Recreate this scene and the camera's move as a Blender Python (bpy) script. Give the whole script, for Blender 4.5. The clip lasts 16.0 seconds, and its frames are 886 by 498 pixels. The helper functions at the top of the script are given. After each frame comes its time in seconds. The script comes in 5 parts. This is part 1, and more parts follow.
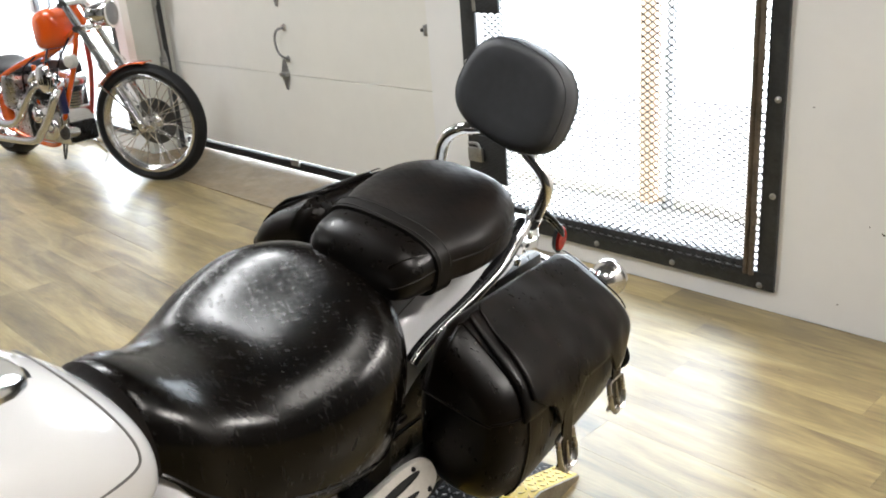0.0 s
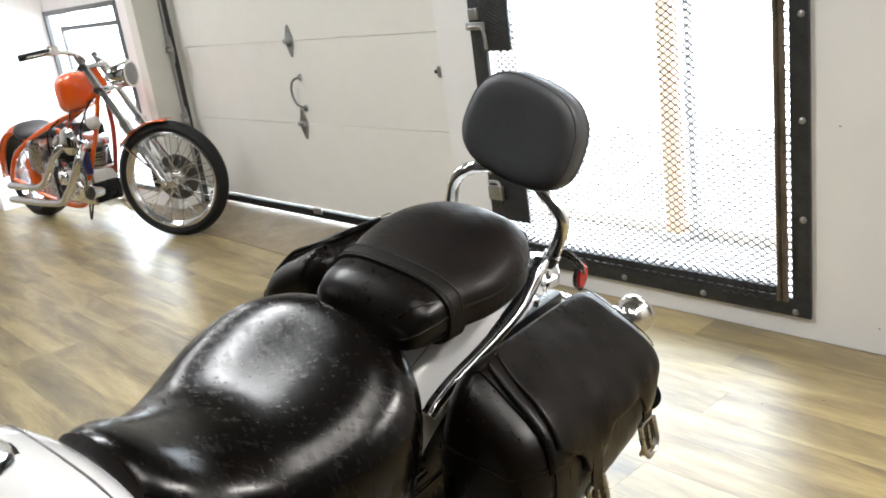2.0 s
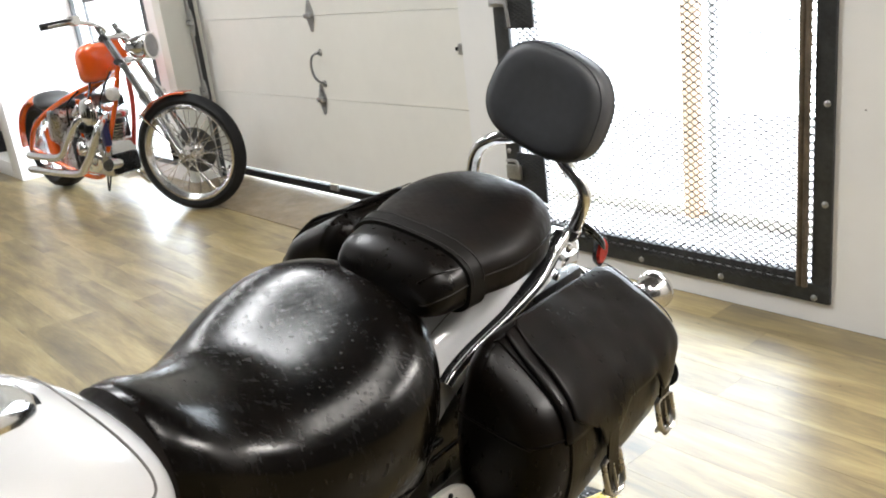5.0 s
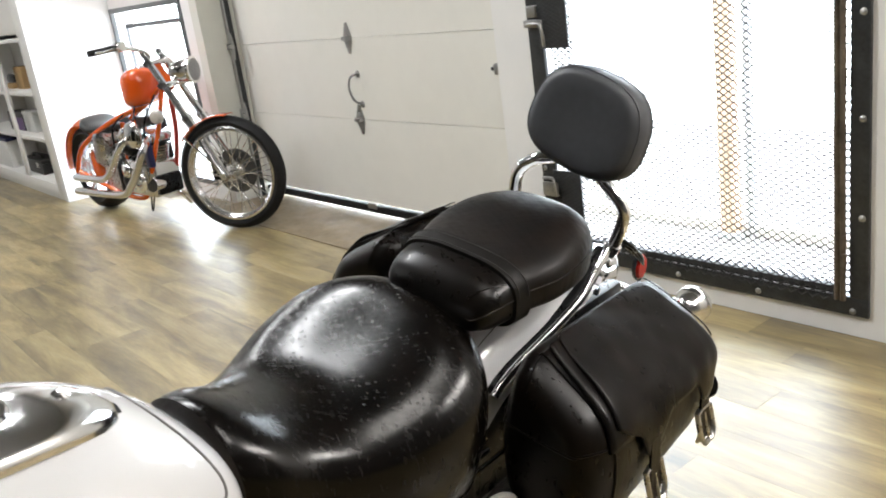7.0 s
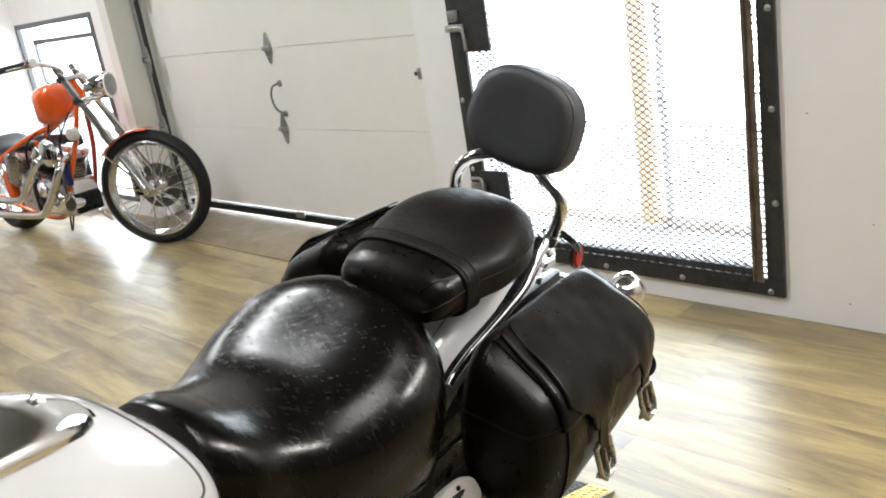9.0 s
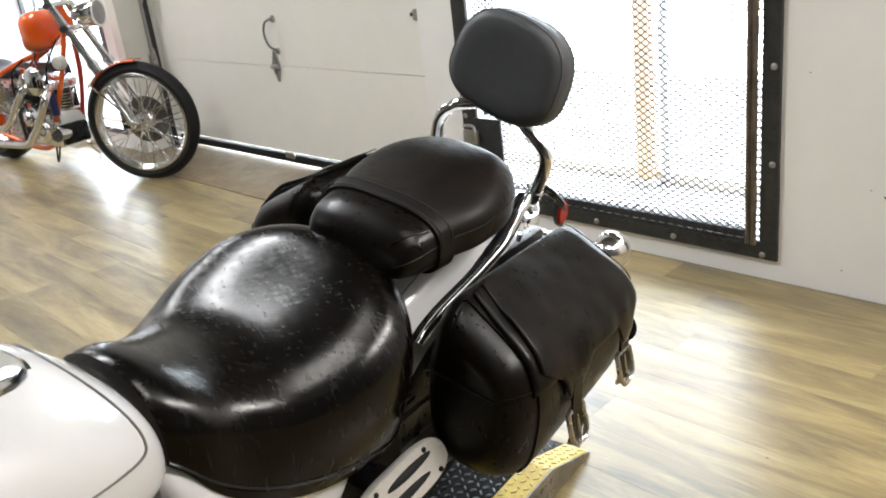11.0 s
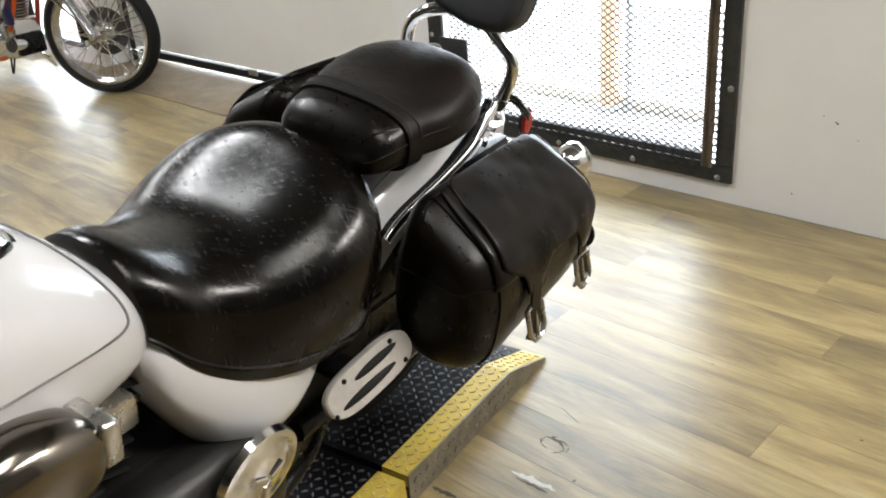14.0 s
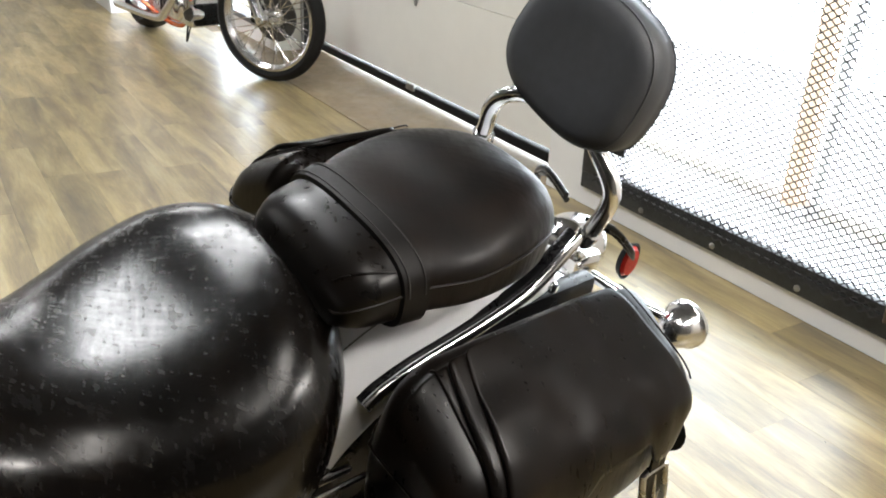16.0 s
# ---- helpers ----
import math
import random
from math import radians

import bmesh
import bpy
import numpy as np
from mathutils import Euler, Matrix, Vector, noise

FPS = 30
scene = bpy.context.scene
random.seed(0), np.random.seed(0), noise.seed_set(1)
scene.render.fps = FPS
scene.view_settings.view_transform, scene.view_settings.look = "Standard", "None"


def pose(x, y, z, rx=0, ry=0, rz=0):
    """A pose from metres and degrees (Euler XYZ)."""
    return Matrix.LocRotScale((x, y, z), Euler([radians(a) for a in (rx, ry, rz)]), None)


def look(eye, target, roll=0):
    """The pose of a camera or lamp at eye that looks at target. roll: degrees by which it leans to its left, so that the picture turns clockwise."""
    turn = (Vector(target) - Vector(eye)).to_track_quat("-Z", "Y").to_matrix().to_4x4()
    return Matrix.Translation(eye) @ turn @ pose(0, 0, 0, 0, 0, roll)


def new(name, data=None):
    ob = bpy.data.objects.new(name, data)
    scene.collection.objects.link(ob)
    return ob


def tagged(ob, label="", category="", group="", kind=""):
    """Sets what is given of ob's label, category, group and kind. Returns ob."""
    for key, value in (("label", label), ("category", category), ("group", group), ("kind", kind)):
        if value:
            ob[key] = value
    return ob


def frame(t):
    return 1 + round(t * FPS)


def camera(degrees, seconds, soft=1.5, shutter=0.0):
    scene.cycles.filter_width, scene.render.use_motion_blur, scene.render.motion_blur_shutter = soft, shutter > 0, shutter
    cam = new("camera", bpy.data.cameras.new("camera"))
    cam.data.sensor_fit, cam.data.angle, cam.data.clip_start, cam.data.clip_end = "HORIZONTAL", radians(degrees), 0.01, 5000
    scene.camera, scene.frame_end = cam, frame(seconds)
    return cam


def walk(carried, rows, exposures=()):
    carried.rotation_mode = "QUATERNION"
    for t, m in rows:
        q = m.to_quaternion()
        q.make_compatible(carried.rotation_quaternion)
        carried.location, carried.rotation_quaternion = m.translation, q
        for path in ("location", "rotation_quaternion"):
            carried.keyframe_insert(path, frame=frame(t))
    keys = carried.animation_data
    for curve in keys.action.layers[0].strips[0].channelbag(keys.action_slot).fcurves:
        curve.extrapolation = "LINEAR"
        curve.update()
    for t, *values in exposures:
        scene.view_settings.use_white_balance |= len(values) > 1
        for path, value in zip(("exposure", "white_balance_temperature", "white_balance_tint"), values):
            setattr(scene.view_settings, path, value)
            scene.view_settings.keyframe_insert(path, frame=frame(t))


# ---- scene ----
cam = camera(53.6, 16.0, soft=1.9)
PATH = [
    (0, (0.134, 0.413, 1.314), (-1.259, 1.666, 0.614), -4.6),
    (0.5, (0.127, 0.428, 1.312), (-1.323, 1.635, 0.648), -4.7),
    (1, (0.113, 0.459, 1.301), (-1.319, 1.671, 0.608), -6.6),
    (1.5, (0.109, 0.467, 1.297), (-1.381, 1.65, 0.679), -8.6),
    (2, (0.112, 0.475, 1.297), (-1.345, 1.703, 0.691), -8.1),
    (2.5, (0.12, 0.455, 1.294), (-1.333, 1.679, 0.667), -7.0),
    (3, (0.125, 0.455, 1.283), (-1.288, 1.708, 0.624), -4.3),
    (3.5, (0.119, 0.464, 1.272), (-1.242, 1.75, 0.571), -4.2),
    (4, (0.117, 0.465, 1.286), (-1.323, 1.715, 0.683), -6.7),
    (4.5, (0.1, 0.469, 1.272), (-1.36, 1.676, 0.631), -7.0),
    (7, (0.135, 0.412, 1.297), (-1.391, 1.56, 0.704), -8.1),
    (7.5, (0.132, 0.416, 1.295), (-1.367, 1.599, 0.698), -7.9),
    (8, (0.119, 0.406, 1.295), (-1.374, 1.597, 0.703), -8.1),
    (8.5, (0.127, 0.385, 1.295), (-1.322, 1.625, 0.691), -8.5),
    (9, (0.146, 0.342, 1.301), (-1.265, 1.625, 0.697), -9.3),
    (9.5, (0.162, 0.312, 1.304), (-1.234, 1.605, 0.686), -7.7),
    (10, (0.147, 0.342, 1.29), (-1.24, 1.614, 0.613), -6.2),
    (12.3, (0.114, 0.463, 1.285), (-1.309, 1.656, 0.542), -9.8),
    (12.5, (0.116, 0.464, 1.284), (-1.321, 1.646, 0.549), -11.2),
    (13, (0.137, 0.434, 1.292), (-1.272, 1.673, 0.599), -10.3),
    (13.5, (0.155, 0.37, 1.278), (-1.174, 1.638, 0.488), -7.5),
    (14, (0.159, 0.356, 1.261), (-1.128, 1.613, 0.388), -5.0),
    (14.5, (0.14, 0.451, 1.248), (-1.153, 1.701, 0.373), -5.6),
    (15, (0.101, 0.586, 1.255), (-1.371, 1.683, 0.462), -4.6),
    (15.5, (0.069, 0.71, 1.258), (-1.462, 1.71, 0.448), 0.4),
    (16, (-0.086, 0.827, 1.252), (-1.616, 1.803, 0.414), 2.9),
]
EXPOSURES = [(0, 0), (3, 0.02), (4, 0.08), (5, 0.05), (8, 0), (13.2, 0), (14, -0.12), (14.6, -0.12), (15.1, 0), (16, 0.07)]
walk(cam, [(t, look(eye, target, roll)) for t, eye, target, roll in PATH], [(t, stops, 6380, 10) for t, stops in EXPOSURES])


# ---- world and light ----
world = bpy.data.worlds.new("world")
scene.world = world
world.use_nodes = True
sky = world.node_tree.nodes.new("ShaderNodeTexSky")
sky.sky_type, sky.sun_disc = "NISHITA", False
sky.sun_elevation, sky.sun_rotation = radians(40), radians(10)
world.node_tree.nodes["Background"].inputs["Strength"].default_value = 0.15
world.node_tree.links.new(sky.outputs["Color"], world.node_tree.nodes["Background"].inputs["Color"])


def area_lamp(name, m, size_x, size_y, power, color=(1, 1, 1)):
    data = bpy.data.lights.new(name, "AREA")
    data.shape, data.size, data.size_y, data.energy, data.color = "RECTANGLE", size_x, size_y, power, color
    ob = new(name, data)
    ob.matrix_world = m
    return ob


# ceiling tubes out of view and added fill, each (x, y, turn, watts, colour)
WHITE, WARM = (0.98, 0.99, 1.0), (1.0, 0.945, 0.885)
# First three placed from glints on the leather, last three added to brighten.
TUBES_AND_FILL = [(-5.6, 1.55, 90, 52, WHITE), (-2.72, 0.92, 90, 68, WHITE), (0.15, 1.05, 0, 22, WARM), (1.4, 2.45, 90, 124, WARM), (-8.2, 0.4, 90, 40, WHITE), (-4.2, -1.8, 90, 18, WHITE)]
for tx, ty, turn, watts, tint in TUBES_AND_FILL:
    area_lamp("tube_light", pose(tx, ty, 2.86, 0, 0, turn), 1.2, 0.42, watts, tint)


# ---- materials ----
def material(name, color, rough=0.5, metal=0.0, var=0.0, scale=8.0, rough_var=0.0, bump=0.0, bump_scale=60.0, coat=0.0, stretch=(1, 1, 1), dark=None,
             random_amount=0.0, dist=0.002, spec=0.5):
    """A surface with variation at two scales, roughness variation and fine relief. dark: second colour of the stains."""
    m = bpy.data.materials.new(name)
    m.use_nodes = True
    nt = m.node_tree
    b = nt.nodes["Principled BSDF"]
    b.inputs["Base Color"].default_value = (*color, 1)
    b.inputs["Roughness"].default_value = rough
    b.inputs["Metallic"].default_value = metal
    b.inputs["Specular IOR Level"].default_value = spec
    b.inputs["Coat Weight"].default_value = coat
    b.inputs["Coat Roughness"].default_value = 0.04
    co = nt.nodes.new("ShaderNodeTexCoord")
    mp = nt.nodes.new("ShaderNodeMapping")
    mp.inputs["Scale"].default_value = stretch
    nt.links.new(co.outputs["Object"], mp.inputs["Vector"])

    def noise_tex(s, detail=6.0, r=0.6):
        n = nt.nodes.new("ShaderNodeTexNoise")
        n.inputs["Scale"].default_value, n.inputs["Detail"].default_value, n.inputs["Roughness"].default_value = s, detail, r
        nt.links.new(mp.outputs["Vector"], n.inputs["Vector"])
        return n.outputs["Fac"]

    if var:
        second = dark or tuple(c * (1 - var) for c in color)
        ramp = nt.nodes.new("ShaderNodeValToRGB")
        ramp.color_ramp.elements[0].position, ramp.color_ramp.elements[1].position = 0.36, 0.64
        ramp.color_ramp.elements[0].color, ramp.color_ramp.elements[1].color = (*second, 1), (*color, 1)
        mixv = nt.nodes.new("ShaderNodeMath")
        mixv.operation = "MULTIPLY_ADD"
        mixv.inputs[1].default_value = 0.6
        low = nt.nodes.new("ShaderNodeMath")
        low.operation = "MULTIPLY"
        low.inputs[1].default_value = 0.4
        nt.links.new(noise_tex(scale * 7), low.inputs[0])
        nt.links.new(noise_tex(scale), mixv.inputs[0])
        nt.links.new(low.outputs[0], mixv.inputs[2])
        fac = mixv.outputs[0]
        nt.links.new(fac, ramp.inputs["Fac"])
        out = ramp.outputs["Color"]
        if random_amount:
            info = nt.nodes.new("ShaderNodeObjectInfo")
            hsv = nt.nodes.new("ShaderNodeHueSaturation")
            rng = nt.nodes.new("ShaderNodeMapRange")
            rng.inputs["To Min"].default_value, rng.inputs["To Max"].default_value = 1 - random_amount, 1 + random_amount
            nt.links.new(info.outputs["Random"], rng.inputs["Value"])
            nt.links.new(rng.outputs["Result"], hsv.inputs["Value"])
            nt.links.new(out, hsv.inputs["Color"])
            out = hsv.outputs["Color"]
        nt.links.new(out, b.inputs["Base Color"])
    if rough_var:
        rr = nt.nodes.new("ShaderNodeMapRange")
        rr.inputs["From Min"].default_value, rr.inputs["From Max"].default_value = 0.3, 0.7
        rr.inputs["To Min"].default_value, rr.inputs["To Max"].default_value = max(0.02, rough - rough_var), min(1, rough + rough_var)
        nt.links.new(noise_tex(scale * 2.3, 8.0, 0.7), rr.inputs["Value"])
        nt.links.new(rr.outputs["Result"], b.inputs["Roughness"])
    if bump:
        bp = nt.nodes.new("ShaderNodeBump")
        bp.inputs["Strength"].default_value, bp.inputs["Distance"].default_value = bump, dist
        nt.links.new(noise_tex(bump_scale), bp.inputs["Height"])
        nt.links.new(bp.outputs["Normal"], b.inputs["Normal"])
    return m


def leather(name, color, rough, spec, grain, scuff=0.1, crackle=0.0):
    """Worn dyed leather: fine grain and crossing streaks, polished and dull."""
    m = bpy.data.materials.new(name)
    m.use_nodes = True
    nt = m.node_tree
    b = nt.nodes["Principled BSDF"]
    b.inputs["Specular IOR Level"].default_value = spec
    co = nt.nodes.new("ShaderNodeTexCoord")

    def tex(scale, detail=5.0, stretch=None, turn=0.0):
        n = nt.nodes.new("ShaderNodeTexNoise")
        n.inputs["Scale"].default_value, n.inputs["Detail"].default_value = scale, detail
        turned, mp = nt.nodes.new("ShaderNodeMapping"), nt.nodes.new("ShaderNodeMapping")
        turned.inputs["Rotation"].default_value = (0, 0, radians(turn))
        mp.inputs["Scale"].default_value = stretch or (1, 1, 1)
        nt.links.new(co.outputs["Object"], turned.inputs["Vector"])
        nt.links.new(turned.outputs["Vector"], mp.inputs["Vector"])
        nt.links.new(mp.outputs["Vector"], n.inputs["Vector"])
        return n.outputs["Fac"]

    def ranged(src, lo, hi, to_lo, to_hi):
        r = nt.nodes.new("ShaderNodeMapRange")
        for key, v in (("From Min", lo), ("From Max", hi), ("To Min", to_lo), ("To Max", to_hi)):
            r.inputs[key].default_value = v
        nt.links.new(src, r.inputs["Value"])
        return r.outputs["Result"]

    def summed(a, c):
        n = nt.nodes.new("ShaderNodeMath")
        nt.links.new(a, n.inputs[0])
        nt.links.new(c, n.inputs[1])
        return n.outputs[0]

    ramp = nt.nodes.new("ShaderNodeValToRGB")
    ramp.color_ramp.elements[0].position, ramp.color_ramp.elements[1].position = 0.35, 0.7
    ramp.color_ramp.elements[0].color = (*color, 1)
    ramp.color_ramp.elements[1].color = (color[0] * 2.2, color[1] * 1.7, color[2] * 1.4, 1)
    nt.links.new(tex(14, 8), ramp.inputs["Fac"])
    nt.links.new(ramp.outputs["Color"], b.inputs["Base Color"])
    streaks = summed(tex(34, 9, (1, 5.0, 1), -38), tex(40, 9, (1, 4.0, 1), 24))
    nt.links.new(summed(ranged(streaks, 0.72, 1.28, -scuff, scuff), ranged(tex(9, 5), 0.3, 0.7, rough - scuff * 0.4, rough + scuff * 0.4)), b.inputs["Roughness"])
    bump1 = nt.nodes.new("ShaderNodeBump")
    bump1.inputs["Strength"].default_value, bump1.inputs["Distance"].default_value = grain, 0.0006
    nt.links.new(tex(150, 7), bump1.inputs["Height"])
    out = bump1.outputs["Normal"]
    if crackle:
        bump2 = nt.nodes.new("ShaderNodeBump")
        bump2.inputs["Strength"].default_value, bump2.inputs["Distance"].default_value = crackle, 0.002
        nt.links.new(streaks, bump2.inputs["Height"])
        nt.links.new(out, bump2.inputs["Normal"])
        out = bump2.outputs["Normal"]
    nt.links.new(out, b.inputs["Normal"])
    return m


def plank_material():
    """Wood-look vinyl: streaks along the plank in tan, olive and grey-brown, another cut of the print on each plank."""
    m = bpy.data.materials.new("vinyl_plank")
    m.use_nodes = True
    nt = m.node_tree
    b = nt.nodes["Principled BSDF"]
    geo, info = nt.nodes.new("ShaderNodeNewGeometry"), nt.nodes.new("ShaderNodeObjectInfo")
    shift = nt.nodes.new("ShaderNodeVectorMath")
    shift.operation = "SCALE"
    shift.inputs[0].default_value = (17.0, 9.0, 0.0)
    nt.links.new(info.outputs["Random"], shift.inputs["Scale"])
    add = nt.nodes.new("ShaderNodeVectorMath")
    nt.links.new(geo.outputs["Position"], add.inputs[0])
    nt.links.new(shift.outputs[0], add.inputs[1])

    def tex(scale, stretch, detail, rough, src):
        n, mp = nt.nodes.new("ShaderNodeTexNoise"), nt.nodes.new("ShaderNodeMapping")
        n.inputs["Scale"].default_value, n.inputs["Detail"].default_value, n.inputs["Roughness"].default_value = scale, detail, rough
        n.inputs["Distortion"].default_value = 0.6
        mp.inputs["Scale"].default_value = stretch
        nt.links.new(src, mp.inputs["Vector"])
        nt.links.new(mp.outputs["Vector"], n.inputs["Vector"])
        return n.outputs["Fac"]

    def ramped(src, stops):
        r = nt.nodes.new("ShaderNodeValToRGB")
        els = r.color_ramp.elements
        while len(els) < len(stops):
            els.new(0.5)
        for e, (pos, col) in zip(els, stops):
            e.position, e.color = pos, (*col, 1)
        nt.links.new(src, r.inputs["Fac"])
        return r.outputs["Color"]

    broad = ramped(tex(1.7, (1.0, 5.5, 1.0), 5, 0.6, add.outputs[0]), [(0.30, (0.125, 0.098, 0.058)), (0.45, (0.23, 0.182, 0.098)), (0.58, (0.345, 0.278, 0.148)), (0.74, (0.40, 0.345, 0.215))])
    fine = ramped(tex(9.0, (1.0, 14.0, 1.0), 6, 0.7, add.outputs[0]), [(0.30, (0.72, 0.72, 0.74)), (0.62, (1.06, 1.05, 1.03))])
    mix = nt.nodes.new("ShaderNodeMix")
    mix.data_type, mix.blend_type = "RGBA", "MULTIPLY"
    mix.inputs["Factor"].default_value = 1.0
    nt.links.new(broad, mix.inputs["A"])
    nt.links.new(fine, mix.inputs["B"])
    hsv, rng = nt.nodes.new("ShaderNodeHueSaturation"), nt.nodes.new("ShaderNodeMapRange")
    rng.inputs["To Min"].default_value, rng.inputs["To Max"].default_value = 0.76, 1.16
    nt.links.new(info.outputs["Random"], rng.inputs["Value"])
    nt.links.new(rng.outputs["Result"], hsv.inputs["Value"])
    hsv.inputs["Saturation"].default_value = 1.12
    nt.links.new(mix.outputs["Result"], hsv.inputs["Color"])
    nt.links.new(hsv.outputs["Color"], b.inputs["Base Color"])
    rr = nt.nodes.new("ShaderNodeMapRange")
    rr.inputs["From Min"].default_value, rr.inputs["From Max"].default_value, rr.inputs["To Min"].default_value, rr.inputs["To Max"].default_value = 0.3, 0.7, 0.30, 0.40
    nt.links.new(tex(5.0, (1.0, 3.0, 1.0), 5, 0.6, geo.outputs["Position"]), rr.inputs["Value"])
    nt.links.new(rr.outputs["Result"], b.inputs["Roughness"])
    b.inputs["Specular IOR Level"].default_value = 0.5
    b.inputs["Coat Weight"].default_value, b.inputs["Coat Roughness"].default_value = 0.40, 0.40
    bp = nt.nodes.new("ShaderNodeBump")
    bp.inputs["Strength"].default_value, bp.inputs["Distance"].default_value = 0.1, 0.001
    nt.links.new(tex(12.0, (1.0, 12.0, 1.0), 5, 0.6, add.outputs[0]), bp.inputs["Height"])
    nt.links.new(bp.outputs["Normal"], b.inputs["Normal"])
    return m


def glow(name, color, strength):
    m = bpy.data.materials.new(name)
    m.use_nodes = True
    b = m.node_tree.nodes["Principled BSDF"]
    b.inputs["Base Color"].default_value = (*color, 1)
    b.inputs["Emission Color"].default_value = (*color, 1)
    b.inputs["Emission Strength"].default_value = strength
    return m


WALL = material("white_wall_paint", (0.80, 0.795, 0.78), 0.55, var=0.05, scale=1.2, bump=0.25, bump_scale=120, rough_var=0.08)
# Wall return turned from the light; its shade is mixed into this cream.
PILLAR = material("shaded_wall_paint", (0.64, 0.635, 0.575), 0.55, var=0.06, scale=1.5, bump=0.2, bump_scale=110)
# Unseen walls and ceiling are kept dark to limit reflections in the leather.
DIM = material("unseen_dark_wall", (0.10, 0.095, 0.09), 0.6, var=0.06, scale=1.2, bump=0.2, bump_scale=110)
CEIL = material("unseen_dark_ceiling", (0.15, 0.15, 0.15), 0.8, var=0.04, scale=1.0)
DOOR = material("door_panel_paint", (0.79, 0.778, 0.722), 0.42, var=0.05, scale=1.4, bump=0.12, bump_scale=260, rough_var=0.08)
STEEL = material("galvanised_steel", (0.45, 0.45, 0.44), 0.38, 0.9, var=0.3, scale=20, rough_var=0.1)
RUBBER = material("black_rubber", (0.010, 0.010, 0.010), 0.6, var=0.3, scale=25, bump=0.2, bump_scale=200, spec=0.2)
TYRE = material("tyre_rubber", (0.012, 0.012, 0.0125), 0.55, var=0.3, scale=14, bump=0.3, bump_scale=160, spec=0.22)
POLISH = material("polished_alloy", (0.74, 0.74, 0.74), 0.2, 1.0, var=0.08, scale=9, rough_var=0.06)
BLACKSTEEL = material("dark_painted_steel", (0.045, 0.048, 0.05), 0.45, 0.3, var=0.45, scale=14, rough_var=0.12, bump=0.2, bump_scale=90)
RUST = material("rusty_tube", (0.17, 0.13, 0.09), 0.6, 0.3, var=0.6, scale=9, rough_var=0.15, bump=0.3, bump_scale=120)
MESH = material("expanded_steel", (0.035, 0.034, 0.033), 0.5, 0.4, var=0.4, scale=30)
PLANK = plank_material()
UNDER = material("floor_joint", (0.22, 0.18, 0.115), 0.7, var=0.3, scale=6)
THRESH = material("worn_threshold", (0.26, 0.195, 0.115), 0.45, var=0.35, scale=5, rough_var=0.1, bump=0.2, bump_scale=90)
SEAT = leather("smooth_black_leather", (0.0014, 0.0012, 0.001), 0.235, 0.29, 0.05, 0.07, crackle=0.03)
BAG = leather("saddlebag_leather", (0.0026, 0.0021, 0.0017), 0.32, 0.18, 0.05, 0.06, crackle=0.04)
ROLL = leather("rolled_black_leather", (0.0022, 0.002, 0.0018), 0.30, 0.24, 0.06, 0.035, crackle=0.03)
STRAP = material("strap_leather", (0.010, 0.0088, 0.0078), 0.46, var=0.3, scale=18, rough_var=0.08, bump=0.3, bump_scale=280, dist=0.0004, spec=0.16)
STITCH = material("grey_thread", (0.03, 0.028, 0.026), 0.7, var=0.2, scale=60)
HIDE = leather("matt_black_leather", (0.0045, 0.0039, 0.0035), 0.44, 0.20, 0.12, 0.12, crackle=0.08)
VINYL = material("backrest_vinyl", (0.060, 0.064, 0.072), 0.5, var=0.2, scale=10, rough_var=0.06, bump=0.2, bump_scale=420, dist=0.0004, spec=0.5)
# Horn chrome: the brown floor it mirrors is put into the colour.
DARKCHROME = material("dark_reflection_chrome", (0.20, 0.18, 0.155), 0.16, 1.0, var=0.1, scale=12, rough_var=0.04)
PAINT = material("pearl_white_paint", (0.65, 0.655, 0.665), 0.22, var=0.03, scale=2, coat=1.0)
STRIPE = material("grey_pinstripe", (0.13, 0.125, 0.12), 0.35, var=0.2, scale=30)
CHROME = material("chrome", (0.86, 0.86, 0.86), 0.15, 1.0, var=0.04, scale=12, rough_var=0.03)
WINFRAME = material("grey_window_frame", (0.12, 0.125, 0.13), 0.45, 0.2, var=0.2, scale=10, rough_var=0.1)
DISC = material("dark_disc_steel", (0.16, 0.16, 0.165), 0.35, 0.9, var=0.3, scale=20, rough_var=0.1)
BOARD = material("cast_pale_metal", (0.62, 0.60, 0.56), 0.45, 0.2, var=0.2, scale=18, rough_var=0.1)
DULL = material("brushed_nickel", (0.55, 0.54, 0.52), 0.28, 1.0, var=0.07, scale=20, rough_var=0.05)
BLACK = material("black_enamel", (0.006, 0.006, 0.0065), 0.3, var=0.4, scale=12, rough_var=0.1, spec=0.25)
ENGINE = material("engine_black", (0.012, 0.012, 0.012), 0.42, 0.2, var=0.4, scale=22, rough_var=0.1)
RED = material("red_reflector_plastic", (0.42, 0.02, 0.015), 0.22, var=0.3, scale=60, bump=0.6, bump_scale=500, dist=0.001)
# Amber wood lightened so the sill looks washed out by daylight.
PALEWOOD = material("washed_out_timber", (0.94, 0.86, 0.76), 0.7, var=0.15, scale=8, stretch=(1, 6, 6))
AMBER = material("amber_wood", (0.80, 0.57, 0.40), 0.6, var=0.25, scale=8, stretch=(6, 6, 1))
DECK = material("black_tread_plate", (0.008, 0.0085, 0.010), 0.4, 0.0, var=0.4, scale=18, rough_var=0.12, spec=0.06)
# Yellow lugs: worn tops, brightened further for the light they catch.
YLUG = material("worn_glint_yellow_lug", (0.74, 0.60, 0.14), 0.35, 0.2, var=0.3, scale=50, dark=(0.6, 0.52, 0.3))
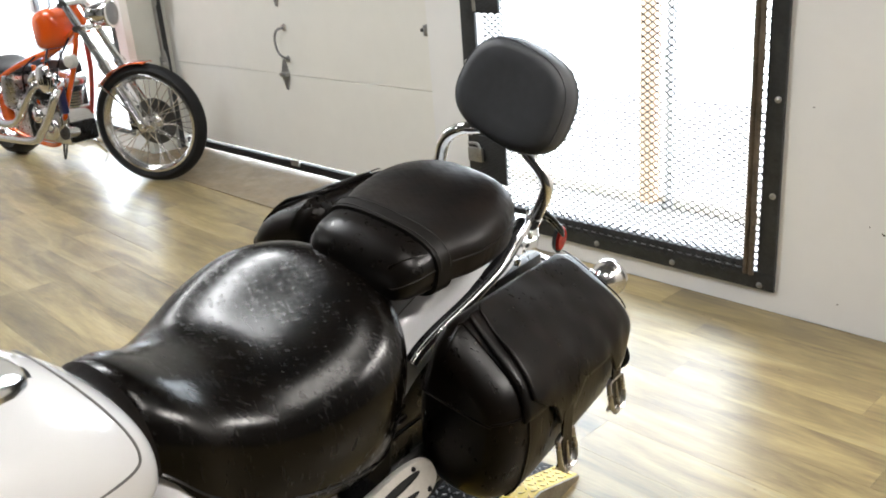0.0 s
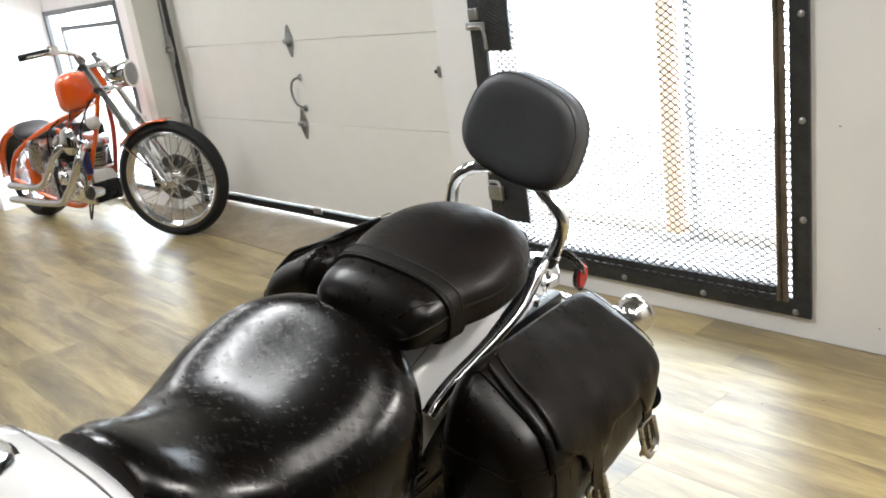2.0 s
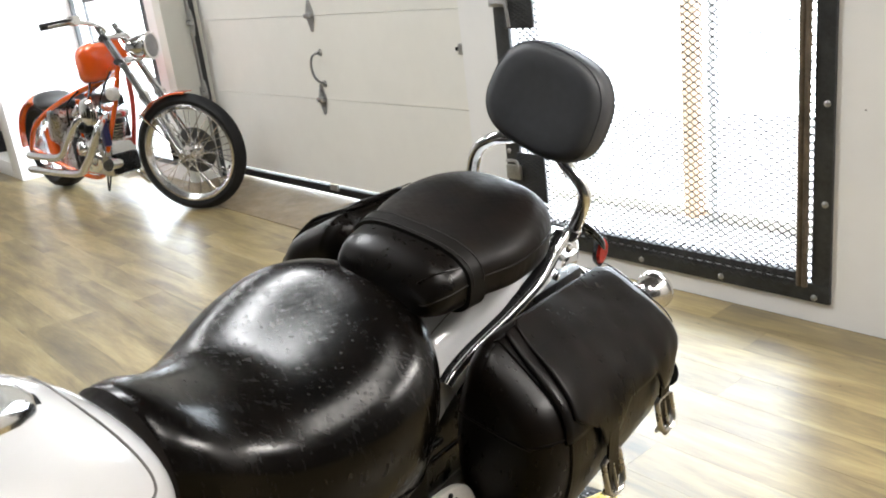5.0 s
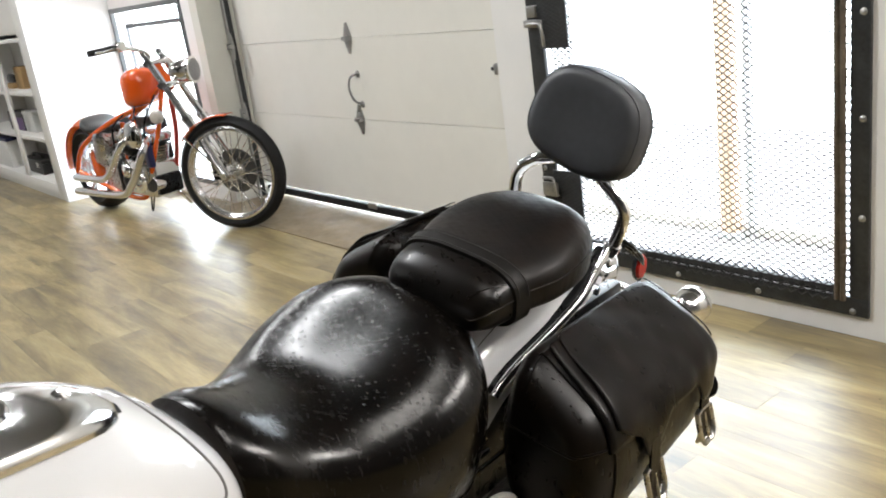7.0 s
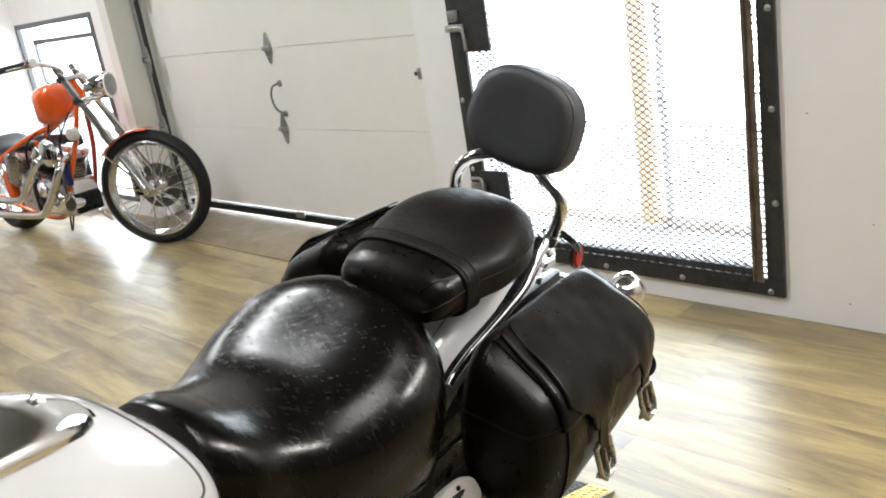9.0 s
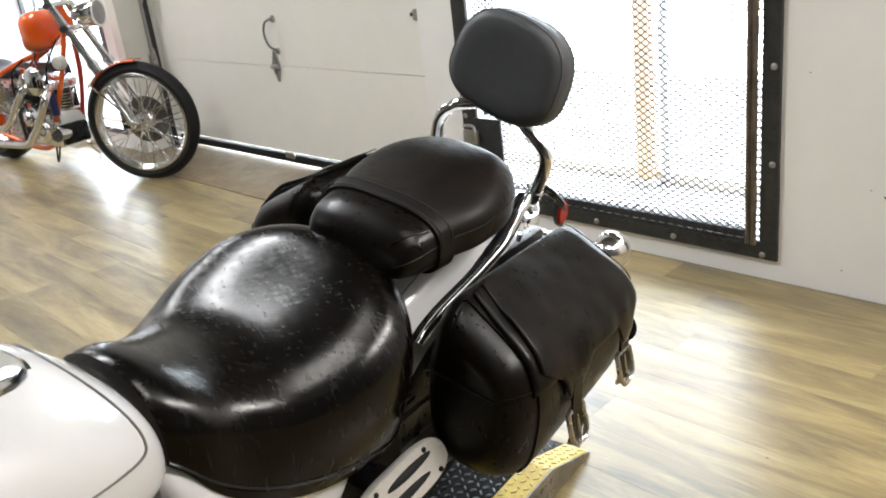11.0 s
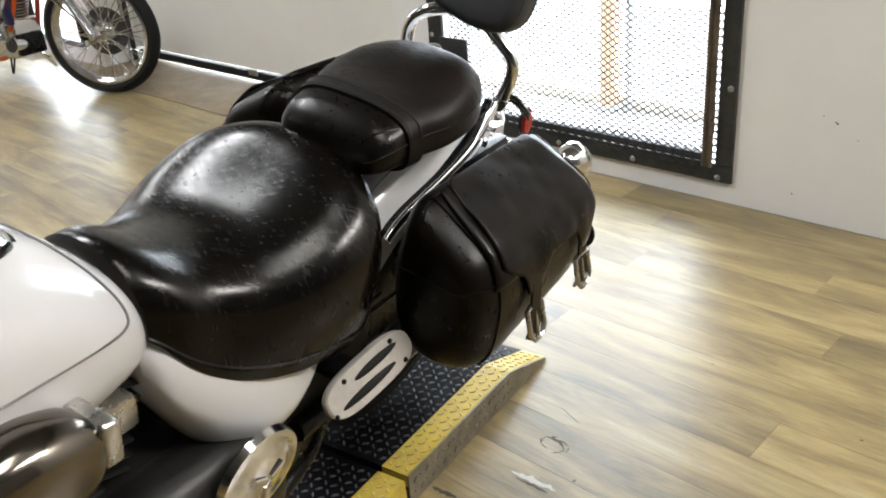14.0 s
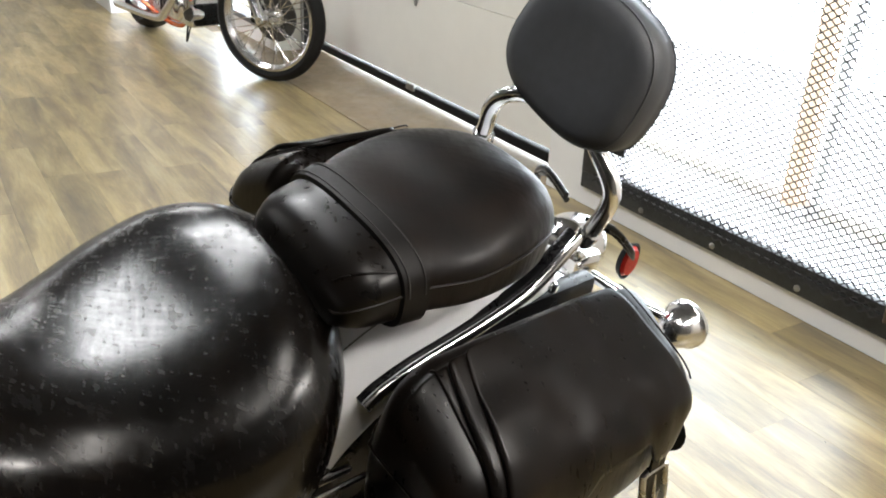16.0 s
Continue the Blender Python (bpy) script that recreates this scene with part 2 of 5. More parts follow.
# Deck lugs are black like the plate; this grey paints in their glints.
LUG = material("glint_tread_lug", (0.42, 0.43, 0.45), 0.3, 0.8, var=0.5, scale=60, rough_var=0.1)
YELLOW = material("yellow_tread_paint", (0.68, 0.53, 0.065), 0.42, var=0.25, scale=14, rough_var=0.1, dark=(0.5, 0.37, 0.08))
SILVER = material("bare_tread_plate", (0.42, 0.39, 0.33), 0.4, 0.8, var=0.4, scale=16, rough_var=0.12)
ORANGE = material("orange_paint", (0.72, 0.095, 0.007), 0.25, var=0.08, scale=3, coat=1.0)
# Frame orange darkened to hold the shade of the far tube.
SHADEDORANGE = material("shaded_orange_paint", (0.45, 0.03, 0.012), 0.3, var=0.15, scale=6, coat=0.6)
BLUE = material("navy_plastic", (0.012, 0.014, 0.08), 0.4, var=0.2, scale=20)
CASE = material("white_shelf_paint", (0.78, 0.77, 0.74), 0.45, var=0.04, scale=2, bump=0.1, bump_scale=150)
CARD = material("brown_card", (0.42, 0.27, 0.12), 0.75, var=0.15, scale=12, bump=0.2, bump_scale=90)
TOOL = material("black_plastic", (0.025, 0.025, 0.025), 0.45, var=0.3, scale=18, bump=0.15, bump_scale=120)
PURPLE = material("purple_plastic", (0.1, 0.035, 0.16), 0.45, var=0.3, scale=20)
PAPER = material("white_carton", (0.7, 0.7, 0.68), 0.7, var=0.08, scale=14)
OUTGROUND = material("pale_concrete", (0.62, 0.6, 0.57), 0.8, var=0.12, scale=3, bump=0.2, bump_scale=60)
DAYLIGHT = glow("overcast_daylight", (0.87, 0.945, 1.0), 12.5)
TUBE = glow("lit_tube", (1.0, 0.93, 0.83), 6.0)
GREY = material("grey_steel_post", (0.8, 0.8, 0.8), 0.5, 0.0, var=0.3, scale=12)
REDSIGN = material("red_car_paint", (0.5, 0.05, 0.06), 0.35, var=0.1, scale=4)
LENS = material("clear_lamp_lens", (0.35, 0.35, 0.36), 0.08, 0.9, var=0.25, scale=14)


# ---- mesh helpers ----
def link(name, bm, mat, parent=None, label="", smooth=True, mirror_normals=True):
    if mirror_normals:
        bmesh.ops.recalc_face_normals(bm, faces=bm.faces)
    me = bpy.data.meshes.new(name)
    bm.to_mesh(me)
    bm.free()
    me.materials.append(mat)
    if smooth:
        me.polygons.foreach_set("use_smooth", [True] * len(me.polygons))
        me.set_sharp_from_angle(angle=radians(42))
    ob = new(name, me)
    if parent:
        ob.parent = parent
    if label:
        ob["label"] = label
    return ob


def part(name, bm, mat, parent, label="", smooth=True):
    return link(name, bm, mat, parent, label, smooth)


def thing(name, label, category, m=None, group="", kind=""):
    ob = new(name)
    ob.empty_display_size = 0.1
    if m:
        ob.matrix_world = m
    return tagged(ob, label, category, group, kind)


def add_box(bm, lo, hi, bevel=0.0, segments=2, m=None):
    """A box from corner lo to corner hi, its edges rounded by bevel."""
    part_bm = bmesh.new()
    bmesh.ops.create_cube(part_bm, size=1)
    size = [h - l for l, h in zip(lo, hi)]
    for v in part_bm.verts:
        v.co = Vector([(l + h) / 2 + c * s for c, s, l, h in zip(v.co, size, lo, hi)])
    if bevel:
        bmesh.ops.bevel(part_bm, geom=list(part_bm.edges), offset=bevel, segments=segments, affect="EDGES", profile=0.5)
    merge(bm, part_bm, m)
    return bm


def merge(bm, other, m=None):
    me = bpy.data.meshes.new("scratch")
    if m:
        other.transform(m)
    other.to_mesh(me)
    other.free()
    bm.from_mesh(me)
    bpy.data.meshes.remove(me)


def box(lo, hi, bevel=0.0, segments=2, m=None):
    return add_box(bmesh.new(), lo, hi, bevel, segments, m)


def add_loft(bm, rings, caps=True, closed=False):
    """A skin over rings of equal count."""
    rows = [[bm.verts.new(p) for p in ring] for ring in rings]
    n = len(rows[0])
    pairs = list(zip(rows, rows[1:])) + ([(rows[-1], rows[0])] if closed else [])
    for a, b in pairs:
        for i in range(n):
            bm.faces.new((a[i], a[(i + 1) % n], b[(i + 1) % n], b[i]))
    if caps and not closed:
        bm.faces.new(rows[0][::-1])
        bm.faces.new(rows[-1])
    return bm


def curve_points(points, steps=8, closed=False):
    """A smooth curve (Catmull-Rom) through points."""
    pts = [Vector(p) for p in points]
    n, out = len(pts), []
    for i in range(n if closed else n - 1):
        if closed:
            a, b, c, d = (pts[(i + k) % n] for k in (-1, 0, 1, 2))
        else:
            a, b, c, d = pts[max(i - 1, 0)], pts[i], pts[i + 1], pts[min(i + 2, n - 1)]
        for s in range(steps):
            t = s / steps
            out.append(0.5 * ((2 * b) + (c - a) * t + (2 * a - 5 * b + 4 * c - d) * t * t + (3 * b - a - 3 * c + d) * t ** 3))
    if not closed:
        out.append(pts[-1])
    return out


def add_tube(bm, points, r, n=10, steps=0, closed=False, flat=1.0, up=None):
    """A round (or flattened) tube along points; r may be one radius or one for each end."""
    pts = curve_points(points, steps, closed) if steps else [Vector(p) for p in points]
    count = len(pts)
    rings, side = [], None
    for i, p in enumerate(pts):
        if closed:
            ahead = pts[(i + 1) % count] - pts[i - 1]
        else:
            ahead = pts[min(i + 1, count - 1)] - pts[max(i - 1, 0)]
        ahead.normalize()
        if side is None:
            ref = Vector(up) if up else (Vector((0, 0, 1)) if abs(ahead.z) < 0.9 else Vector((1, 0, 0)))
            side = ahead.cross(ref).normalized()
        else:
            side = (side - ahead * side.dot(ahead)).normalized()
        above = side.cross(ahead)
        rad = r[0] + (r[1] - r[0]) * i / (count - 1) if isinstance(r, tuple) else r
        rings.append([p + side * math.cos(a) * rad + above * math.sin(a) * rad * flat for a in (2 * math.pi * k / n for k in range(n))])
    return add_loft(bm, rings, closed=closed)


def tube(points, r, n=10, steps=0, closed=False, flat=1.0, up=None):
    return add_tube(bmesh.new(), points, r, n, steps, closed, flat, up)


def add_lathe(bm, profile, m=None, n=32, ring=False):
    """A turned body about local z from (radius, height) pairs; ring: the profile closes on itself."""
    rings = [[Vector((r * math.cos(a), r * math.sin(a), z)) for a in (2 * math.pi * k / n for k in range(n))] for r, z in profile]
    if m:
        rings = [[m @ v for v in some] for some in rings]
    return add_loft(bm, rings, caps=not ring, closed=ring)


def lathe(profile, m=None, n=32, ring=False):
    return add_lathe(bmesh.new(), profile, m, n, ring)


def smooth_table(table, y):
    """Values of a table of (y, a, b, ...) at y, eased between its rows."""
    if y <= table[0][0]:
        return table[0][1:]
    for k in range(len(table) - 1):
        if y <= table[k + 1][0]:
            break
    rows = [table[max(k - 1, 0)], table[k], table[k + 1], table[min(k + 2, len(table) - 1)]]
    h = rows[2][0] - rows[1][0]
    t = min(1, (y - rows[1][0]) / h)
    out = []
    for c in range(1, len(table[0])):
        m0 = (rows[2][c] - rows[0][c]) / max(1e-6, rows[2][0] - rows[0][0]) * h
        m1 = (rows[3][c] - rows[1][c]) / max(1e-6, rows[3][0] - rows[1][0]) * h
        a, b = rows[1][c], rows[2][c]
        out.append((2 * t ** 3 - 3 * t * t + 1) * a + (t ** 3 - 2 * t * t + t) * m0 + (3 * t * t - 2 * t ** 3) * b + (t ** 3 - t * t) * m1)
    return out


def power(v, p):
    return math.copysign(abs(v) ** p, v)


def body_point(table, y, a, px, pz, middle=0.45, grow=0.0):
    """A point of a cushion-like body: half width, top and bottom from the table at y, at the angle a round it."""
    w, zt, zb = smooth_table(table, y)
    zm = zb + middle * (zt - zb)
    x = (w + grow) * power(math.cos(a), px)
    s = math.sin(a)
    z = zm + ((zt - zm + grow) * power(s, pz) if s > 0 else (zm - zb + grow) * power(s, pz))
    return Vector((x, y, z))


def body(table, y0, y1, rows, n, px, pz, middle=0.45, grow=0.0, rough=0.0, freq=9.0):
    bm = bmesh.new()
    rings = []
    for k in range(rows + 1):
        y = y0 + (y1 - y0) * (0.5 - 0.5 * math.cos(math.pi * k / rows))
        ring = []
        for i in range(n):
            p = body_point(table, y, 2 * math.pi * (i + 0.5) / n, px, pz, middle, grow)
            if rough:
                p += Vector((0, 0, 1)) * noise.noise(p * freq) * rough + Vector((1, 0, 0)) * noise.noise(p * freq + Vector((5, 1, 2))) * rough * 0.6
            ring.append(p)
        rings.append(ring)
    return add_loft(bm, rings)


# ---- the room ----
def wall(name, lo, hi, mat=None, label=""):
    return tagged(link(name, box(lo, hi), mat or WALL, smooth=False), label or "smooth white painted wall", "wall", kind="structure")


floor = tagged(link("floor", box((-9.6, -9.0, -0.12), (3.4, 3.35, -0.006)), UNDER, smooth=False), "tan and grey wood-look plank floor", "floor", kind="structure")
# Ceiling, south and east walls are unseen; their dark tone curbs stray reflections.
ceiling = tagged(link("ceiling", box((-9.6, -9.0, 3.0), (3.4, 3.35, 3.12)), CEIL, smooth=False), "plain unseen ceiling, kept dark to curb reflections", "ceiling", kind="structure")
wall("wall_south", (-9.6, -9.15, -0.1), (3.4, -9.0, 3.1), DIM, "plain unseen wall, kept dark to curb reflections")
wall("wall_east", (3.4, -9.15, -0.1), (3.55, 3.35, 3.1), DIM, "plain unseen wall, kept dark to curb reflections")
wall("wall_west", (-9.75, -9.15, -0.1), (-9.6, 3.35, 3.1))
# north wall: right of the cage, under and over it, the post, over the garage door, the bay
wall("wall_north", (-1.16, 3.0, 0.0), (3.4, 3.18, 3.0))
wall("wall_north_sill", (-2.45, 3.0, 0.0), (-1.16, 3.18, 0.12))
wall("wall_north_head", (-2.45, 3.0, 2.12), (-1.16, 3.18, 3.0))
wall("wall_north_post", (-2.73, 3.0, 0.0), (-2.45, 3.18, 3.0))
wall("wall_north_lintel", (-5.39, 3.0, 2.42), (-2.73, 3.18, 3.0))
wall("wall_bay_post", (-5.50, 2.88, 0.0), (-5.39, 3.30, 3.0), PILLAR, "wall return beside the overhead door, shade in its cream tone")
wall("wall_bay_head", (-7.0, 2.88, 1.385), (-5.63, 3.05, 3.0))
wall("wall_bay_jamb", (-5.63, 2.88, 0.0), (-5.50, 3.05, 3.0))
wall("wall_bay_sill", (-7.0, 2.88, 0.0), (-5.63, 3.05, 0.10))
wall("wall_bay_side", (-7.10, 2.22, 0.0), (-7.0, 3.05, 3.0))

# worn strip of floor in front of the overhead door
tagged(link("threshold", box((-5.39, 2.66, -0.005), (-2.73, 3.2, 0.004)), THRESH, smooth=False), "worn brown threshold strip before the door", "threshold", kind="structure")

# outside
tagged(link("ground", box((-14, 3.2, -0.2), (6, 14, -0.03)), OUTGROUND, smooth=False), "pale concrete yard in overcast daylight", "ground", kind="structure")


tagged(link("backdrop", box((-16, 6.0, -0.2), (8, 6.05, 6.5)), DAYLIGHT, smooth=False), "blank overcast brightness outside", "backdrop", kind="structure")


def timber_post(x, y, label):
    ob = thing("timber_post", label, "post", pose(x, y, -0.03))
    part("post", box((-0.035, -0.035, 0.02), (0.035, 0.035, 2.6), 0.004), AMBER, ob)
    part("base_plate", box((-0.07, -0.06, 0.0), (0.07, 0.06, 0.022), 0.003), GREY, ob, "grey steel base plate")


timber_post(-2.14, 3.80, "orange timber post standing outside the mesh door")
sill = thing("timber_sill", "pale timber sill lying on the concrete outside, daylight glare in its colour", "sill", pose(-2.2, 3.78, -0.03))
part("beam", box((-1.5, 0.05, 0.0), (1.6, 0.12, 0.05), 0.006), PALEWOOD, sill)
gp = thing("steel_post", "thin grey steel post with a latch outside", "post", pose(-2.045, 3.82, -0.03))
part("post", box((-0.016, -0.016, 0.0), (0.016, 0.016, 2.6), 0.002), GREY, gp)
part("latch", box((-0.02, -0.03, 0.55), (0.02, -0.012, 0.75), 0.003), GREY, gp)


# ---- overhead door ----
GREYH = material("dull_dark_metal", (0.3, 0.3, 0.3), 0.35, 0.8, var=0.3, scale=30)

def diamond_hinge(parent, x, z, y=3.13, narrow=1.0):
    """A pressed steel hinge: two pointed leaves over a knuckle with a pin."""
    bm = bmesh.new()
    for s in (1, -1):
        pts = [(-0.036 * narrow, 0.0), (0.036 * narrow, 0.0), (0.034 * narrow, 0.018), (0.008, 0.085), (-0.008, 0.085), (-0.034 * narrow, 0.018)]
        front = [bm.verts.new((x + a, y - 0.006, z + s * b)) for a, b in pts]
        back = [bm.verts.new((x + a, y, z + s * b)) for a, b in pts]
        bm.faces.new(front)
        bm.faces.new(back[::-1])
        for i in range(6):
            bm.faces.new((front[i], front[(i + 1) % 6], back[(i + 1) % 6], back[i]))
    h = part("hinge", bm, STEEL, parent, "pointed galvanised hinge", smooth=False)
    bm = tube([(x - 0.03 * narrow, y - 0.016, z), (x + 0.03 * narrow, y - 0.016, z)], 0.012, 10)
    add_box(bm, (x - 0.02 * narrow, y - 0.03, z - 0.012), (x + 0.02 * narrow, y - 0.006, z + 0.012), 0.004)
    part("knuckle", bm, STEEL, h)
    for s in (1, -1):
        part("bolt", lathe([(0.0, 0.0), (0.006, 0.0), (0.005, 0.005), (0.0, 0.006)], Matrix.Translation((x, y - 0.006, z + s * 0.05)) @ pose(0, 0, 0, 90), 8), STEEL, h)
    return h


garage = thing("door_1", "closed cream sectional overhead door with steel hinges", "garage door", kind="structure")
SEAMS = [0.085, 0.578, 1.032, 1.486, 1.94, 2.394]
for lo, hi in zip(SEAMS, SEAMS[1:]):
    part("panel", box((-5.46, 3.13, lo + 0.001), (-2.70, 3.17, hi - 0.001), 0.0012, 1), DOOR, garage)
for z in SEAMS[1:-1]:
    for x, nw in ((-4.07, 1.0), (-2.818, 0.7)):
        diamond_hinge(garage, x, z, narrow=nw)
part("bottom_seal", box((-5.39, 3.125, 0.022), (-2.73, 3.175, 0.066), 0.006), RUBBER, garage, "black rubber bottom seal")
part("bottom_bracket", box((-4.125, 3.112, 0.05), (-4.045, 3.13, 0.085), 0.004), STEEL, garage)
# lift handle
hd = part("handle", tube([(-4.035, 3.13, 0.835), (-4.04, 3.085, 0.825), (-4.055, 3.075, 0.775), (-4.045, 3.078, 0.715), (-4.025, 3.09, 0.685), (-4.025, 3.13, 0.665)], 0.0065, 8, 5), GREYH, garage,
          "dark bent lift handle")
for z in (0.835, 0.665):
    part("handle_plate", lathe([(0, 0), (0.02, 0), (0.017, 0.008), (0, 0.009)], Matrix.Translation((-4.03, 3.13, z)) @ pose(0, 0, 0, 90), 14), STEEL, hd)
lk = part("latch", box((-2.862, 3.09, 0.835), (-2.812, 3.13, 0.885), 0.006), STEEL, garage, "galvanised slide latch")
part("latch_bolt", tube([(-2.885, 3.105, 0.86), (-2.84, 3.105, 0.86)], 0.009, 10), BLACK, lk)
part("latch_plate", box((-2.835, 3.10, 0.79), (-2.812, 3.128, 0.834), 0.003), STEEL, lk)
track = thing("door_track", "dark steel vertical track of the overhead door", "track", kind="structure")
part("channel", box((-5.388, 3.06, 0.0), (-5.375, 3.10, 2.6), 0.003), BLACKSTEEL, track)
part("flange", box((-5.388, 3.045, 0.0), (-5.355, 3.056, 2.6), 0.003), STEEL, track)
for z in SEAMS[1:-1]:
    diamond_hinge(track, -5.315, z, 3.04, 0.75)
    part("roller_bracket", box((-5.385, 3.03, z - 0.018), (-5.325, 3.044, z + 0.018), 0.004), BLACKSTEEL, track)
part("track_foot", box((-5.388, 3.03, 0.55), (-5.335, 3.043, 0.62), 0.003), STEEL, track)


# ---- mesh security door ----
def expanded_mesh(x0, x1, z0, z1, y, pitch_x, pitch_z, strand, depth):
    """Expanded metal: rows of zigzag strands that touch at their knuckles."""
    verts, faces = [], []
    nx, nz = int(round((x1 - x0) / pitch_x * 2)), int(round((z1 - z0) / pitch_z))
    hx, hz = (x1 - x0) / nx, (z1 - z0) / nz
    for r in range(nz):
        flip = r % 2
        base = len(verts)
        for i in range(nx + 1):
            up = (i + flip) % 2
            z = z0 + (r + 0.5) * hz + (0.5 if up else -0.5) * hz
            x = x0 + i * hx
            yy = y + (0.5 if up else -0.5) * depth
            verts += [(x, yy - strand * 0.5, z - strand * 0.5), (x, yy + strand * 0.5, z - strand * 0.1), (x, yy, z + strand * 0.6)]
        for i in range(nx):
            a, b = base + 3 * i, base + 3 * i + 3
            for k in range(3):
                faces.append((a + k, a + (k + 1) % 3, b + (k + 1) % 3, b + k))
    me = bpy.data.meshes.new("expanded_mesh")
    me.from_pydata(verts, [], faces)
    me.materials.append(MESH)
    return me


def round_bolt(parent, x, y, z, r=0.011, mat=None):
    part("bolt", lathe([(0, 0), (r, 0), (r * 0.95, 0.004), (r * 0.6, 0.007), (0, 0.008)], Matrix.Translation((x, y, z)) @ pose(0, 0, 0, 90), 10), mat or STEEL, parent)


cage = thing("door_2", "dark steel security door of expanded metal, closed", "security door", kind="structure")
L, R, B, T = -2.505, -1.110, 0.076, 2.16
fl = part("bottom_rail", box((L, 2.985, B), (R, 2.999, B + 0.062), 0.002), BLACKSTEEL, cage)
fr = part("right_stile", box((R - 0.060, 2.983, B + 0.063), (R, 2.999, T), 0.002), BLACKSTEEL, cage)
fs = part("left_stile", box((L, 2.983, B + 0.063), (L + 0.078, 2.999, T), 0.002), BLACKSTEEL, cage)
part("top_rail", box((L + 0.08, 2.985, T - 0.06), (R - 0.038, 2.999, T), 0.002), BLACKSTEEL, cage)
for k in range(4):
    round_bolt(fl, -1.160 - 0.336 * k, 2.985, 0.092 if k == 0 else 0.097)
for k in range(1, 7):
    round_bolt(fr, -1.130, 2.983, 0.097 + 0.312 * k)
for k in range(1, 7):
    round_bolt(fs, L + 0.02, 2.983, 0.16 + 0.3 * k)
# inner leaf: rusty tubes, mesh
leaf = part("leaf_tube", tube([(-1.186, 2.972, 0.13), (-1.186, 2.972, 2.1)], 0.0095, 10), RUST, cage, "rust-brown tube stile of the leaf")
part("leaf_tube", tube([(-1.206, 2.976, 0.13), (-1.206, 2.976, 2.1)], 0.0105, 10), RUST, cage, "rust-brown tube stile of the leaf")
for z in (0.27, 0.33, 0.85, 0.91, 1.6):
    part("hinge_knuckle", tube([(-1.179, 2.966, z - 0.022), (-1.179, 2.966, z + 0.022)], 0.008, 8), RUST, leaf)
part("leaf_rail", box((-2.42, 2.99, 0.14), (-1.215, 3.02, 0.166), 0.003), BLACKSTEEL, cage)
mesh_ob = new("mesh", expanded_mesh(-2.43, -1.162, 0.125, 2.11, 3.03, 0.038, 0.0125, 0.0047, 0.006))
mesh_ob.parent = cage
tagged(mesh_ob, label="black expanded metal mesh", kind="stuff")
lap = new("mesh_lap", expanded_mesh(-2.43, -1.215, 0.122, 0.195, 2.978, 0.038, 0.0125, 0.0047, 0.006))
lap.parent = fl
lap["kind"] = "stuff"
for lo, hi in ((0.96, 1.30), (0.262, 0.46)):
    g = part("lock_guard", box((-2.427, 2.965, lo), (-2.275, 2.974, hi), 0.002), BLACKSTEEL, cage, "dark steel guard plate round the latch")
    sub = new("guard_mesh", expanded_mesh(-2.425, -2.277, lo + 0.004, hi - 0.004, 2.962, 0.034, 0.008, 0.003, 0.005))
    sub.parent = g
    sub["kind"] = "stuff"
lt = part("latch", box((-2.50, 2.955, 1.045), (-2.40, 2.98, 1.075), 0.004), STEEL, cage, "galvanised sliding bolt")
part("latch_arm", tube([(-2.47, 2.95, 1.06), (-2.40, 2.94, 1.06), (-2.385, 2.94, 1.03), (-2.385, 2.945, 0.97)], 0.007, 8, 4), STEEL, lt)
part("latch_box", box((-2.475, 2.95, 1.085), (-2.425, 2.98, 1.13), 0.004), STEEL, lt)
lt = part("latch", box((-2.475, 2.945, 0.35), (-2.395, 2.963, 0.41), 0.004), STEEL, cage, "galvanised lower latch")
part("latch_arm", tube([(-2.46, 2.94, 0.43), (-2.40, 2.935, 0.43), (-2.39, 2.935, 0.38)], 0.007, 8, 4), STEEL, lt)


# ---- window of the bay ----
win = thing("window_1", "bright window with a dark steel frame behind the chopper", "window", kind="structure")
wl, wr, wb, wt = -6.99, -5.64, 0.10, 1.385
frame_bm = box((wl, 2.868, wt - 0.036), (wr, 2.90, wt), 0.003)
add_box(frame_bm, (wl, 2.868, wb), (wl + 0.036, 2.90, wt - 0.036), 0.003)
add_box(frame_bm, (wr - 0.036, 2.868, wb), (wr, 2.90, wt - 0.036), 0.003)
add_box(frame_bm, (wl + 0.037, 2.868, wb), (wr - 0.037, 2.90, wb + 0.036), 0.003)
part("window_frame", frame_bm, WINFRAME, win, smooth=False)
inner = box((wl + 0.12, 2.93, wt - 0.16), (wr - 0.12, 2.95, wt - 0.125), 0.003)
add_box(inner, (wr - 0.14, 2.93, wb + 0.05), (wr - 0.12, 2.95, wt - 0.125), 0.003)
add_box(inner, (wl + 0.12, 2.93, wb + 0.05), (wl + 0.14, 2.95, wt - 0.125), 0.003)
part("inner_frame", inner, WINFRAME, win, smooth=False)
car = thing("red_panel", "red painted panel standing outside the window", "panel", pose(-6.6, 3.9, -0.03))
part("panel", box((-0.2, -0.02, 0.35), (0.35, 0.02, 0.72), 0.01), REDSIGN, car)
part("support", box((-0.02, 0.02, 0.0), (0.06, 0.06, 0.7), 0.004), GREY, car)

# ---- built-in shelf unit ----
shelf = thing("bookcase", "white built-in shelf unit holding boxes and tools", "shelf", kind="structure")
SX0, SX1, SY0, SY1 = -9.6, -7.10, 2.22, 2.75
part("side_panel", box((-7.22, SY0, 0.0), (-7.102, SY1, 3.0), 0.004), CASE, shelf)
part("plinth", box((SX0, SY0, 0.0), (-7.222, SY1, 0.12), 0.004), CASE, shelf)
